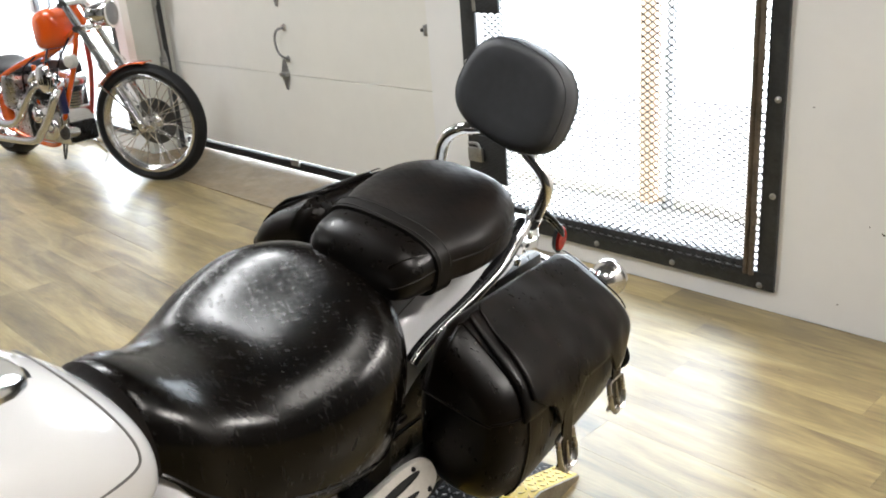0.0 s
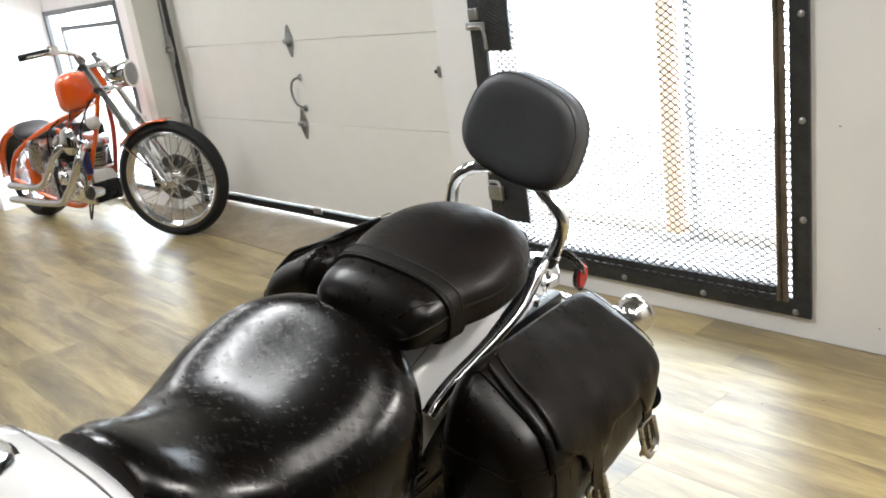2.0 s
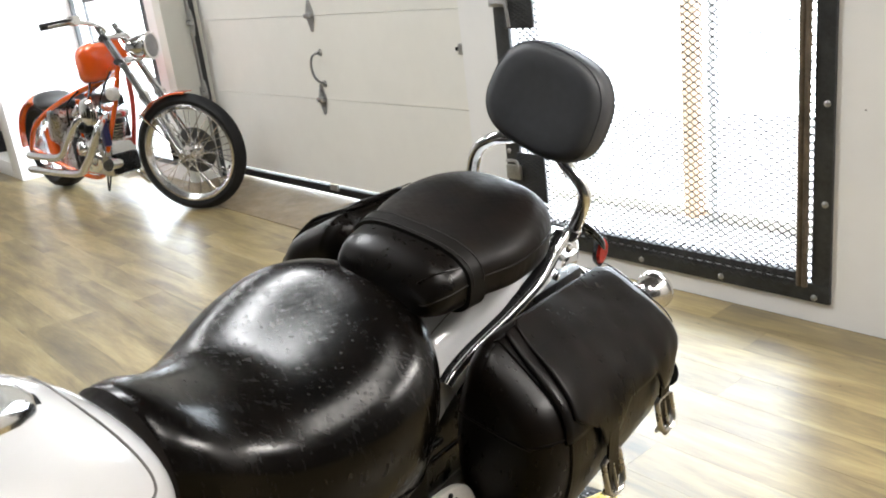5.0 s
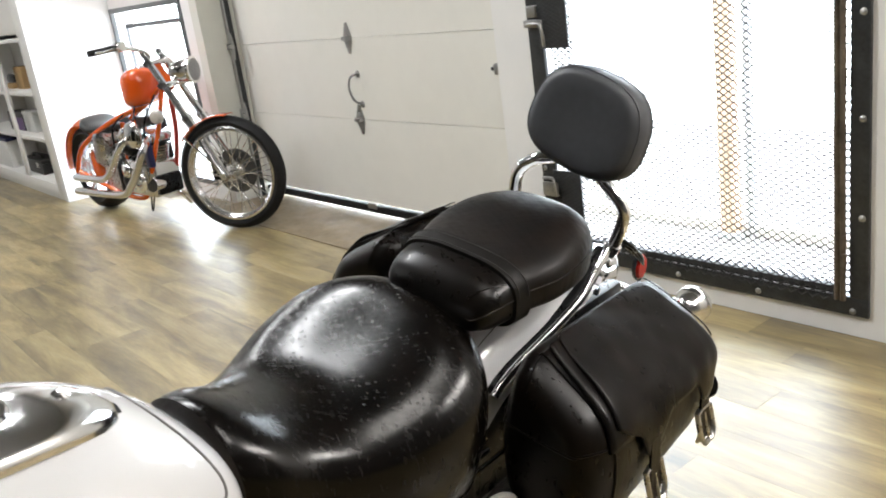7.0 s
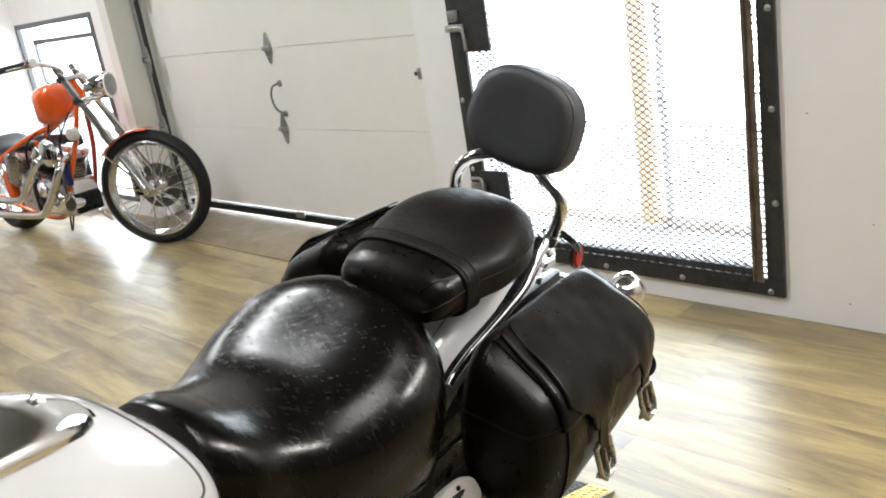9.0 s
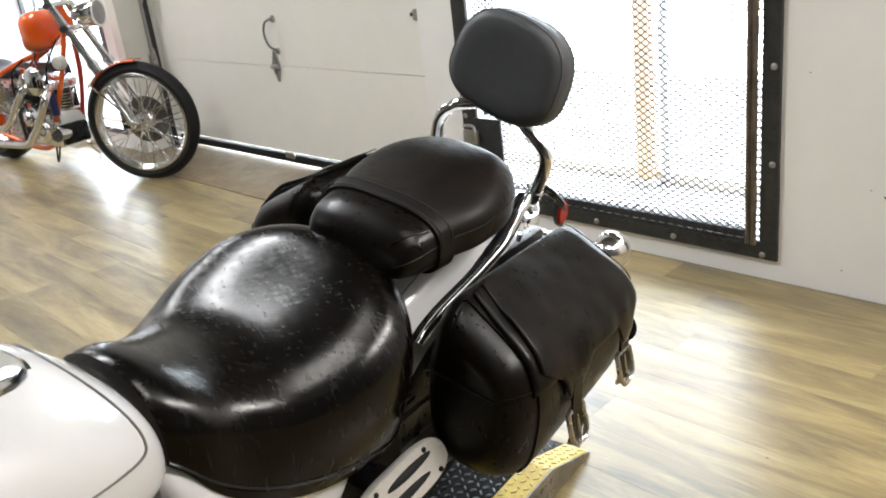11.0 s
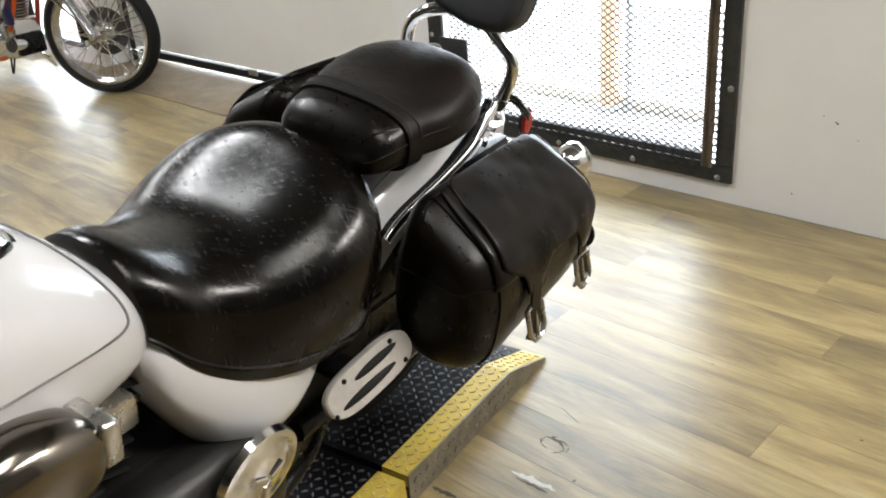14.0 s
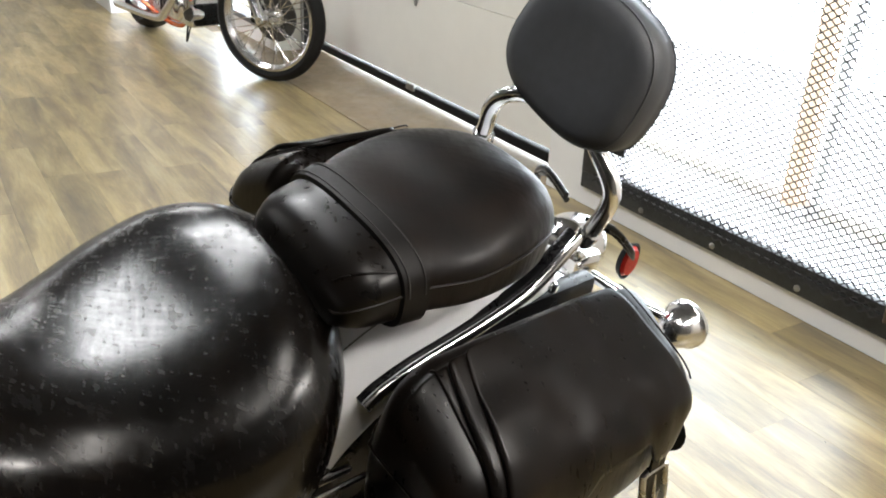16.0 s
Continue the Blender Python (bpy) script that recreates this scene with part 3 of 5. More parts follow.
part("back_panel", box((SX0, SY1 - 0.03, 0.12), (-7.222, SY1, 3.0)), CASE, shelf)
for z in (0.47, 0.84, 1.26):
    part("shelf_board", box((SX0, SY0 + 0.02, z - 0.02), (-7.224, SY1 - 0.032, z + 0.012), 0.003), CASE, shelf)
part("upper_front", box((SX0, SY0, 1.30), (-7.222, SY1 - 0.032, 3.0), 0.004), CASE, shelf)
part("divider", box((-8.12, SY0, 0.12), (-8.02, SY0 + 0.019, 1.24), 0.004), CASE, shelf)


def carton(name, label, cat, lo, hi, mat, lid=True, lidmat=None):
    ob = thing(name, label, cat)
    part("body", box(lo, (hi[0], hi[1], hi[2] - (0.03 if lid else 0)), 0.005), mat, ob)
    if lid:
        part("lid", box((lo[0] - 0.005, lo[1] - 0.005, hi[2] - 0.03), (hi[0] + 0.005, hi[1] + 0.005, hi[2]), 0.006), lidmat or mat, ob)
    return ob


tb = carton("toolbox", "black plastic toolbox on the lowest shelf", "toolbox", (-8.46, 2.30, 0.121), (-7.86, 2.46, 0.245), TOOL)
part("handle", tube([(-8.3, 2.36, 0.245), (-8.29, 2.36, 0.275), (-8.04, 2.36, 0.275), (-8.03, 2.36, 0.245)], 0.012, 8, 3), TOOL, tb)
for x in (-8.36, -7.98):
    part("latch", box((x - 0.03, 2.29, 0.18), (x + 0.03, 2.302, 0.225), 0.003), DULL, tb)
carton("carton", "white carton on the middle shelf", "box", (-8.17, 2.33, 0.483), (-7.88, 2.45, 0.665), PAPER)
pb = thing("printed_carton", "black and purple printed carton beside the white one", "box")
part("body", box((-8.70, 2.33, 0.483), (-8.19, 2.45, 0.645), 0.004), TOOL, pb, "black card")
part("print", box((-8.45, 2.327, 0.49), (-8.20, 2.329, 0.60), 0.0), PURPLE, pb, "purple print")
carton("carton", "brown cardboard box on the upper shelf", "box", (-8.11, 2.34, 0.853), (-7.89, 2.41, 1.04), CARD, lid=False)
cm = thing("camera_case", "small black case beside the cardboard box", "case", pose(-8.31, 2.36, 0.853))
part("body", box((-0.11, -0.03, 0.0), (0.06, 0.03, 0.05), 0.01), CARD, cm, "tan card base")
part("hood", body([(-0.10, 0.012, 0.10, 0.05), (-0.07, 0.03, 0.125, 0.05), (0.02, 0.03, 0.12, 0.05), (0.07, 0.012, 0.09, 0.05)], -0.10, 0.07, 12, 14, 0.7, 0.7), TOOL, cm, "black plastic hood").data.transform(pose(0, 0, 0, 0, 0, -90))
carton("storage_tub", "white and blue storage tub on the lowest shelf", "tub", (-9.3, 2.26, 0.121), (-8.75, 2.5, 0.40), PAPER, True, BLUE)


# ---- ceiling lights and fill fixtures ----
# Every lamp gets a fixture, the added fill ones too.
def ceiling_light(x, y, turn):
    ob = thing("ceiling_light", "white fluorescent ceiling light out of view, inferred or added as fill", "ceiling light", pose(x, y, 3.0, 0, 0, turn), "ceiling lights")
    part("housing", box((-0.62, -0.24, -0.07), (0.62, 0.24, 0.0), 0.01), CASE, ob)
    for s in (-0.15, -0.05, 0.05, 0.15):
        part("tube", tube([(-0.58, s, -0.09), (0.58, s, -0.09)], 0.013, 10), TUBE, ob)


for tx, ty, turn, watts, tint in TUBES_AND_FILL:
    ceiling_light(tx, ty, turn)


# ---- motorcycle lift ----
LIFT = pose(-0.923, 1.258, 0.0, 0, 0, 10.2)
DH = 0.075
lift = thing("motorcycle_lift", "low tread-plate motorcycle lift with yellow edges on the floor", "lift", LIFT)


def add_lugs(bm, x0, x1, y0, y1, z, pitch=0.0205, size=(0.0088, 0.0024, 0.0030), slope=None, side=False):
    """Raised lens-shaped lugs of tread plate, turned by right angles in turn."""
    nx, ny = int((x1 - x0) / pitch), int((y1 - y0) / pitch)
    for i in range(nx):
        for j in range(ny):
            cx, cy = x0 + (i + 0.5) * (x1 - x0) / nx, y0 + (j + 0.5) * (y1 - y0) / ny
            a = radians(45 if (i + j) % 2 else -45)
            ring = []
            for u, v in ((1, 0), (0.4, 1), (-0.4, 1), (-1, 0), (-0.4, -1), (0.4, -1)):
                p, q = u * size[0], v * size[1]
                ring.append((cx + p * math.cos(a) - q * math.sin(a), cy + p * math.sin(a) + q * math.cos(a)))
            low, high = [], []
            for (px_, py_), k in zip(ring, (0.25, 1, 1, 0.25, 1, 1)):
                h = slope(py_) if slope else z
                for store, e, shrink in ((low, -0.0005, 1.0), (high, size[2], 0.72)):
                    bx, by = cx + (px_ - cx) * shrink, cy + (py_ - cy) * shrink
                    store.append(bm.verts.new((z + e, by, bx) if side else (bx, by, h + e)))
            bm.faces.new(high)
            for k in range(6):
                bm.faces.new((low[k], low[(k + 1) % 6], high[(k + 1) % 6], high[k]))
    return bm


W_LIFT, STRIPE_W = 0.60, 0.068
Y_BREAK, Y_TIP = 0.42, 0.60


def ramp_z(y):
    return DH if y < Y_BREAK else DH + (0.012 - DH) * (y - Y_BREAK) / (Y_TIP - Y_BREAK)


def wedge(x0, x1, y0, y1, lift_by=0.0):
    bm = bmesh.new()
    ys = [y0] + ([Y_BREAK] if y0 < Y_BREAK < y1 else []) + [y1]
    rings = [[(x0, y, 0.0), (x1, y, 0.0), (x1, y, ramp_z(y) + lift_by), (x0, y, ramp_z(y) + lift_by)] for y in ys]
    return add_loft(bm, rings)


part("ramp_deck", wedge(-W_LIFT + STRIPE_W, -STRIPE_W, 0.0, Y_TIP), DECK, lift, "black painted tread plate", smooth=False)
part("ramp_edge", wedge(-STRIPE_W, -0.004, 0.0, Y_TIP), YELLOW, lift, "yellow painted edge", smooth=False)
part("ramp_edge", wedge(-W_LIFT, -W_LIFT + STRIPE_W, 0.0, Y_TIP), YELLOW, lift, "yellow painted edge", smooth=False)
part("ramp_side", wedge(-0.004, 0.0, 0.0, Y_TIP, -0.002), SILVER, lift, "bare tread plate side", smooth=False)
part("table_deck", box((-W_LIFT + STRIPE_W, -2.2, 0.0), (-STRIPE_W, -0.012, DH - 0.004), 0.0), DECK, lift, "black painted tread plate", smooth=False)
part("table_edge", box((-STRIPE_W, -2.2, 0.0), (0.0, -0.012, DH - 0.004)), YELLOW, lift, "yellow painted edge", smooth=False)
part("table_edge", box((-W_LIFT, -2.2, 0.0), (-W_LIFT + STRIPE_W, -0.012, DH - 0.004)), YELLOW, lift, "yellow painted edge", smooth=False)
part("gap_strip", box((-W_LIFT, -0.012, 0.0), (-0.002, 0.0, DH - 0.03)), BLACK, lift, smooth=False)
for nm, x0, x1, y0, y1, mt in (("deck_tread", -W_LIFT + STRIPE_W, -STRIPE_W, 0.01, Y_TIP - 0.02, LUG), ("deck_tread", -W_LIFT + STRIPE_W, -STRIPE_W, -0.8, -0.02, LUG)):
    ob = part(nm, add_lugs(bmesh.new(), x0, x1, y0, y1, DH, slope=(ramp_z if y0 > 0 else (lambda y: DH - 0.004))), mt, lift, smooth=False)
    ob["kind"] = "stuff"
for y0, y1 in ((0.005, Y_TIP - 0.01), (-0.8, -0.02)):
    ob = part("edge_tread", add_lugs(bmesh.new(), -STRIPE_W + 0.002, -0.004, y0, y1, DH, slope=(ramp_z if y0 > 0 else (lambda y: DH - 0.004))), YLUG, lift, smooth=False)
    ob["kind"] = "stuff"
ob = part("side_tread", add_lugs(bmesh.new(), 0.008, 0.066, 0.01, Y_BREAK, 0.0, side=True), SILVER, lift, smooth=False)
ob["kind"] = "stuff"

# ---- white cruiser ----
BIKE = pose(-1.07, 1.10, DH, 0, 0, 10) @ pose(0, 0, 0, 0, 9, 0)
bike = thing("motorcycle", "white cruiser motorcycle with black leather seats leaning on its stand", "motorcycle", BIKE)

TANK = [(-1.0, 0.03, 0.79, 0.727), (-0.96, 0.115, 0.825, 0.687), (-0.86, 0.172, 0.867, 0.627), (-0.70, 0.193, 0.882, 0.597), (-0.564, 0.186, 0.86, 0.592),
        (-0.484, 0.172, 0.825, 0.60), (-0.434, 0.156, 0.791, 0.607), (-0.404, 0.141, 0.764, 0.617), (-0.388, 0.122, 0.742, 0.627), (-0.378, 0.085, 0.718, 0.642)]
tank = part("fuel_tank", body(TANK, -1.0, -0.378, 40, 48, 0.8, 0.85, 0.42), PAINT, bike, "glossy pearl white fuel tank")


def tank_line(pairs, r=0.0022):
    return tube([body_point(TANK, y, a, 0.8, 0.85, 0.42, 0.0004) for y, a in pairs], r, 6, 6, flat=0.6)


part("pinstripe", tank_line([(-0.95, 0.17), (-0.8, 0.16), (-0.65, 0.16), (-0.55, 0.18), (-0.47, 0.22), (-0.432, 0.30), (-0.422, 0.46), (-0.424, 0.7), (-0.432, 1.0), (-0.44, 1.3), (-0.442, 1.57),
                             (-0.44, 1.84), (-0.432, 2.14), (-0.424, 2.44), (-0.422, 2.68), (-0.432, 2.84), (-0.47, 2.92)], 0.0021), STRIPE, tank, "grey pinstripe")
tank.location = (-0.016, 0.0, -0.012)
CON = [(-0.92, 0.03, 0.875, 0.84), (-0.86, 0.07, 0.894, 0.855), (-0.72, 0.085, 0.906, 0.862), (-0.60, 0.076, 0.893, 0.85), (-0.54, 0.056, 0.873, 0.835), (-0.512, 0.034, 0.857, 0.825), (-0.50, 0.012, 0.842, 0.82)]
CON = [(y, w, zt - 0.008, zb - 0.006) for y, w, zt, zb in CON]
con = part("console", body(CON, -0.92, -0.50, 30, 28, 0.85, 0.8, 0.3), CHROME, tank, "chrome tank console")
con.location = (0.028, 0.016, -0.002)
part("console_trim", body([(y, w + 0.004, zb + 0.016, zb - 0.03) for y, w, zt, zb in CON], -0.925, -0.496, 24, 24, 0.8, 0.6, 0.4), RUBBER, con, "black rubber trim")
part("gauge_dome", lathe([(0.0, 0.022), (0.02, 0.02), (0.038, 0.008), (0.04, 0.0), (0.0, 0.0)], pose(0, -0.65, 0.882, 8, 0, 0), 24), CHROME, con)
part("screw", lathe([(0, 0.01), (0.007, 0.009), (0.011, 0.0), (0, 0.0)], pose(0, -0.555, 0.867, 18, 0, 0), 12), CHROME, con)

# y, half width, top, height of the widest line, half width and height of the lower rim
SEAT_T = [(-0.396, 0.070, 0.722, 0.672, 0.070, 0.662), (-0.390, 0.098, 0.738, 0.662, 0.100, 0.650), (-0.372, 0.113, 0.751, 0.650, 0.118, 0.634), (-0.335, 0.133, 0.743, 0.640, 0.142, 0.582),
          (-0.285, 0.150, 0.719, 0.622, 0.156, 0.538), (-0.23, 0.176, 0.706, 0.612, 0.166, 0.508), (-0.17, 0.203, 0.708, 0.610, 0.172, 0.487), (-0.09, 0.225, 0.735, 0.620, 0.172, 0.468),
          (-0.02, 0.213, 0.764, 0.636, 0.162, 0.455), (0.035, 0.166, 0.771, 0.640, 0.125, 0.482), (0.066, 0.113, 0.752, 0.636, 0.088, 0.515), (0.084, 0.062, 0.722, 0.625, 0.05, 0.555), (0.092, 0.022, 0.690, 0.610, 0.018, 0.59)]


def seat_point(y, u, grow=0.0):
    """u: 0 to 1 from one lower rim over the top to the other."""
    w, zt, zm, wb, zb = smooth_table(SEAT_T, y)
    if 0.2 <= u <= 0.8:
        a = math.pi * (0.8 - u) / 0.6
        square = 0.95 - 0.20 * math.exp(-((y + 0.075) / 0.13) ** 4)
        x = (w + grow) * power(math.cos(a), square)
        z = zm + (zt - zm + grow) * power(math.sin(a), square)
        z -= 0.012 * math.exp(-((y + 0.10) / 0.09) ** 2) * math.exp(-(x / (0.62 * w)) ** 2)
    else:
        f = (0.2 - u if u < 0.2 else u - 0.8) / 0.2
        side = -1 if u < 0.2 else 1
        x = side * (w + grow + (wb - w) * f * f)
        z = zm + (zb - zm) * (f * 0.9 + 0.1 * f * f)
    return Vector((x, y, z))


def seat_shell(y0, y1, rows, n, grow=0.0, rough=0.0):
    rings = []
    for k in range(rows + 1):
        y = y0 + (y1 - y0) * (0.5 - 0.5 * math.cos(math.pi * k / rows))
        ring = []
        for i in range(n + 1):
            p = seat_point(y, i / n, grow)
            if rough:
                p.z += noise.noise(p * 7.0) * rough
            ring.append(p)
        rings.append(ring)
    return add_loft(bmesh.new(), rings)


seat = part("rider_seat", seat_shell(-0.396, 0.092, 72, 96, rough=0.002), SEAT, bike, "wide glossy black leather rider seat, creased")
seat.location.x = -0.012


def ring_line(table, y0, y1, a, px, pz, mid, grow, r, rows=40):
    """A piping that runs round a cushion at one height."""
    ys = [y0 + (y1 - y0) * (0.5 - 0.5 * math.cos(math.pi * k / rows)) for k in range(rows + 1)]
    right = [body_point(table, y, a, px, pz, mid, grow) for y in ys]
    left = [body_point(table, y, math.pi - a, px, pz, mid, grow) for y in ys[::-1]]
    return tube(right + left, r, 6, closed=True)


rim = [seat_point(-0.39 + 0.478 * k / 40, 0.955) for k in range(41)]
part("piping", tube(rim + [Vector((-p.x, p.y, p.z)) for p in rim[::-1]], 0.0035, 6, closed=True), SEAT, seat)
part("nose_band", seat_shell(-0.3965, -0.379, 6, 64, 0.003), HIDE, seat, "matt black leather band")

PIL = [(0.045, 0.062, 0.764, 0.738), (0.052, 0.088, 0.788, 0.735), (0.075, 0.106, 0.812, 0.730), (0.111, 0.113, 0.824, 0.730), (0.14, 0.119, 0.832, 0.733), (0.20, 0.138, 0.842, 0.738), (0.27, 0.134, 0.860, 0.733), (0.33, 0.111, 0.859, 0.722),
       (0.37, 0.086, 0.839, 0.714), (0.397, 0.064, 0.809, 0.719), (0.414, 0.032, 0.777, 0.733)]
PIL_F = (0.70, 0.66, 0.45)
pil = part("passenger_seat", body(PIL, 0.045, 0.414, 48, 64, *PIL_F, rough=0.0012), HIDE, bike, "matt black leather passenger seat")
pil.matrix_local = pose(0.053, -0.027, 0.7485, 0, 3.5, -1.4) @ Matrix.Translation((0, 0, -0.75))
strap = part("strap", body([(y, w + 0.007, zt + 0.007, zb - 0.008) for y, w, zt, zb in PIL], 0.113, 0.141, 8, 64, *PIL_F), STRAP, pil, "black leather grab strap with stitched edges")
for y in (0.118, 0.136):
    part("stitching", tube([body_point([(q, w + 0.0072, zt + 0.0072, zb) for q, w, zt, zb in PIL], y, math.pi * (0.02 + 0.96 * k / 40), *PIL_F) for k in range(41)], 0.0009, 5), STITCH, strap)
part("bolster", body([(y, w + 0.0015, zt + 0.0015, zb) for y, w, zt, zb in PIL], 0.0455, 0.112, 18, 64, *PIL_F), ROLL, pil, "shiny leather front roll")
part("piping", ring_line(PIL, 0.05, 0.408, 0.12, *PIL_F, 0.0012, 0.0020), HIDE, pil)
corner = [body_point([(q, w + 0.0018, zt + 0.0018, zb) for q, w, zt, zb in PIL], 0.056 + 0.055 * k / 12, 0.95 - 0.35 * k / 12, *PIL_F) for k in range(13)]
part("seam", tube(corner, 0.0013, 5), ROLL, pil)

# backrest
rest = part("backrest", bmesh.new(), VINYL, bike, "black vinyl backrest pad")
bm = bmesh.new()


def pad_ring(y, scale, n=56):
    out = []
    for k in range(n):
        a = 2 * math.pi * k / n
        x, z = power(math.cos(a), 0.74), power(math.sin(a), 0.74)
        out.append((x * 0.110 * (1 - 0.06 * z) * scale, y, z * 0.089 * scale))
    return out


add_loft(bm, [pad_ring(-0.030, 0.55), pad_ring(-0.032, 0.80), pad_ring(-0.027, 0.93), pad_ring(-0.012, 0.995), pad_ring(0.004, 1.0), pad_ring(0.012, 0.985), pad_ring(0.016, 0.995),
              pad_ring(0.026, 0.97), pad_ring(0.030, 0.86), pad_ring(0.030, 0.4)])
bm.transform(pose(0.10, 0.397, 0.975, -11, 15.5, -2))
bm.to_mesh(rest.data)
bm.free()
rest.data.polygons.foreach_set("use_smooth", [True] * len(rest.data.polygons))
for y, scale in ((-0.022, 0.965), (0.020, 0.99)):
    welt = tube(pad_ring(y, scale), 0.0010, 6, closed=True)
    welt.transform(pose(0.10, 0.397, 0.975, -11, 15.5, -2))
    part("welt", welt, VINYL, rest)
bar = part("sissy_bar", tube([(0.125, 0.448, 0.715), (0.137, 0.45, 0.746), (0.150, 0.45, 0.788), (0.146, 0.449, 0.815), (0.117, 0.447, 0.846), (0.085, 0.452, 0.868), (0.03, 0.458, 0.882),
                               (-0.019, 0.436, 0.879), (-0.053, 0.433, 0.863), (-0.073, 0.434, 0.840), (-0.081, 0.437, 0.810), (-0.090, 0.440, 0.765)], 0.0125, 14, 7), CHROME, bike, "bent chrome tube carrying the backrest")
part("clamp", tube([(0.126, 0.449, 0.722), (0.133, 0.45, 0.738)], 0.0165, 14), CHROME, bar)
part("clamp", tube([(-0.088, 0.44, 0.775), (-0.085, 0.439, 0.792)], 0.0165, 14), CHROME, bar)
part("back_plate", box((0.045, 0.442, 0.87), (0.125, 0.45, 0.97), 0.004), CHROME, bar)

# rear fender: a shell bent round the wheel
FC, FR = Vector((0, 0.27, 0.30)), 0.405


def fender_point(a, b, grow=0.0, hw=0.122):
    """a: angle along the wheel from straight up (rearward positive); b: -1..1 across."""
    x = hw * power(math.sin(b * math.pi / 2), 0.75)
    drop = 0.115 * (1 - power(math.cos(b * math.pi / 2), 0.55))
    r = FR + grow - drop
    return Vector((x * (1 + grow / 0.3), FC.y + math.sin(a) * r, FC.z + math.cos(a) * r))


bm = bmesh.new()
rows = []
for k in range(33):
    a = radians(-48 + 128 * k / 32)
    rows.append([fender_point(a, -1 + 2 * i / 20) for i in range(21)] + [fender_point(a, 1 - 2 * i / 20, -0.004, 0.118) for i in range(21)])
add_loft(bm, rows)
fender = part("rear_fender", bm, PAINT, bike, "pearl white rear fender")
for s in (1, -1):
    part("pinstripe", tube([fender_point(radians(-40 + 110 * k / 20), s * 0.42, 0.0006) for k in range(21)], 0.0012, 6), STRIPE, fender, "fine dark pinstripe")

RW = Matrix.Translation((0, 0, 0.7)) @ pose(0, 0, 0, 0, 7, 0) @ Matrix.Translation((0, 0, -0.7)) @ Matrix(((0, 0, 1, 0), (1, 0, 0, 0.27), (0, 1, 0, 0.325), (0, 0, 0, 1)))
rear = part("rear_wheel", lathe([(0.205, -0.055), (0.245, -0.085), (0.285, -0.078), (0.302, -0.04), (0.305, 0.0), (0.302, 0.04), (0.285, 0.078), (0.245, 0.085), (0.205, 0.055)], RW, 56, True), TYRE, bike, "black rear tyre")
part("rim", lathe([(0.21, -0.06), (0.196, -0.06), (0.185, -0.03), (0.185, 0.03), (0.196, 0.06), (0.21, 0.06)], RW, 48, True), POLISH, rear)
part("hub", lathe([(0.0, -0.09), (0.03, -0.09), (0.05, -0.05), (0.19, -0.012), (0.19, 0.012), (0.05, 0.05), (0.03, 0.09), (0.0, 0.09)], RW, 32), DISC, rear)
for s in (1, -1):
    part("swing_arm", tube([(s * 0.10, -0.12, 0.30), (s * 0.115, 0.1, 0.30), (s * 0.115, 0.30, 0.30)], 0.025, 10), BLACK, bike, "black swing arm")

# fender rails: chrome strip over black support
for s in (1, -1):
    pts = [(s * 0.13, 0.09, 0.585), (s * 0.13, 0.115, 0.600), (s * 0.13, 0.168, 0.618), (s * 0.13, 0.27, 0.640), (s * 0.13, 0.355, 0.667), (s * 0.13, 0.412, 0.712), (s * 0.128, 0.435, 0.728)]
    rl = part("fender_rail", tube(pts, 0.0095, 12, 8, flat=0.8, up=(1, 0, 0)), POLISH, bike, "narrow chrome fender rail")
    part("rail_backing", tube([(x - s * 0.014, y - 0.002, z + 0.004) for x, y, z in pts], 0.009, 8, 8, flat=0.8), BLACK, rl, "black steel support")
    part("support_plate", box((min(s * 0.09, s * 0.122), 0.25, 0.53), (max(s * 0.09, s * 0.122), 0.52, 0.635), 0.01), BLACK, rl, "black steel plate")
    for y, z in ((0.40, 0.66), (0.44, 0.70)):
        part("bolt", lathe([(0, 0.008), (0.008, 0.006), (0.009, 0.0), (0, 0.0)], pose(s * 0.13, y, z, 0, s * 90, 0), 10), CHROME, rl)

# rear lights
def moved(ob, dx, dy, dz):
    for o in (ob, *ob.children):
        o.data.transform(Matrix.Translation((dx, dy, dz)))


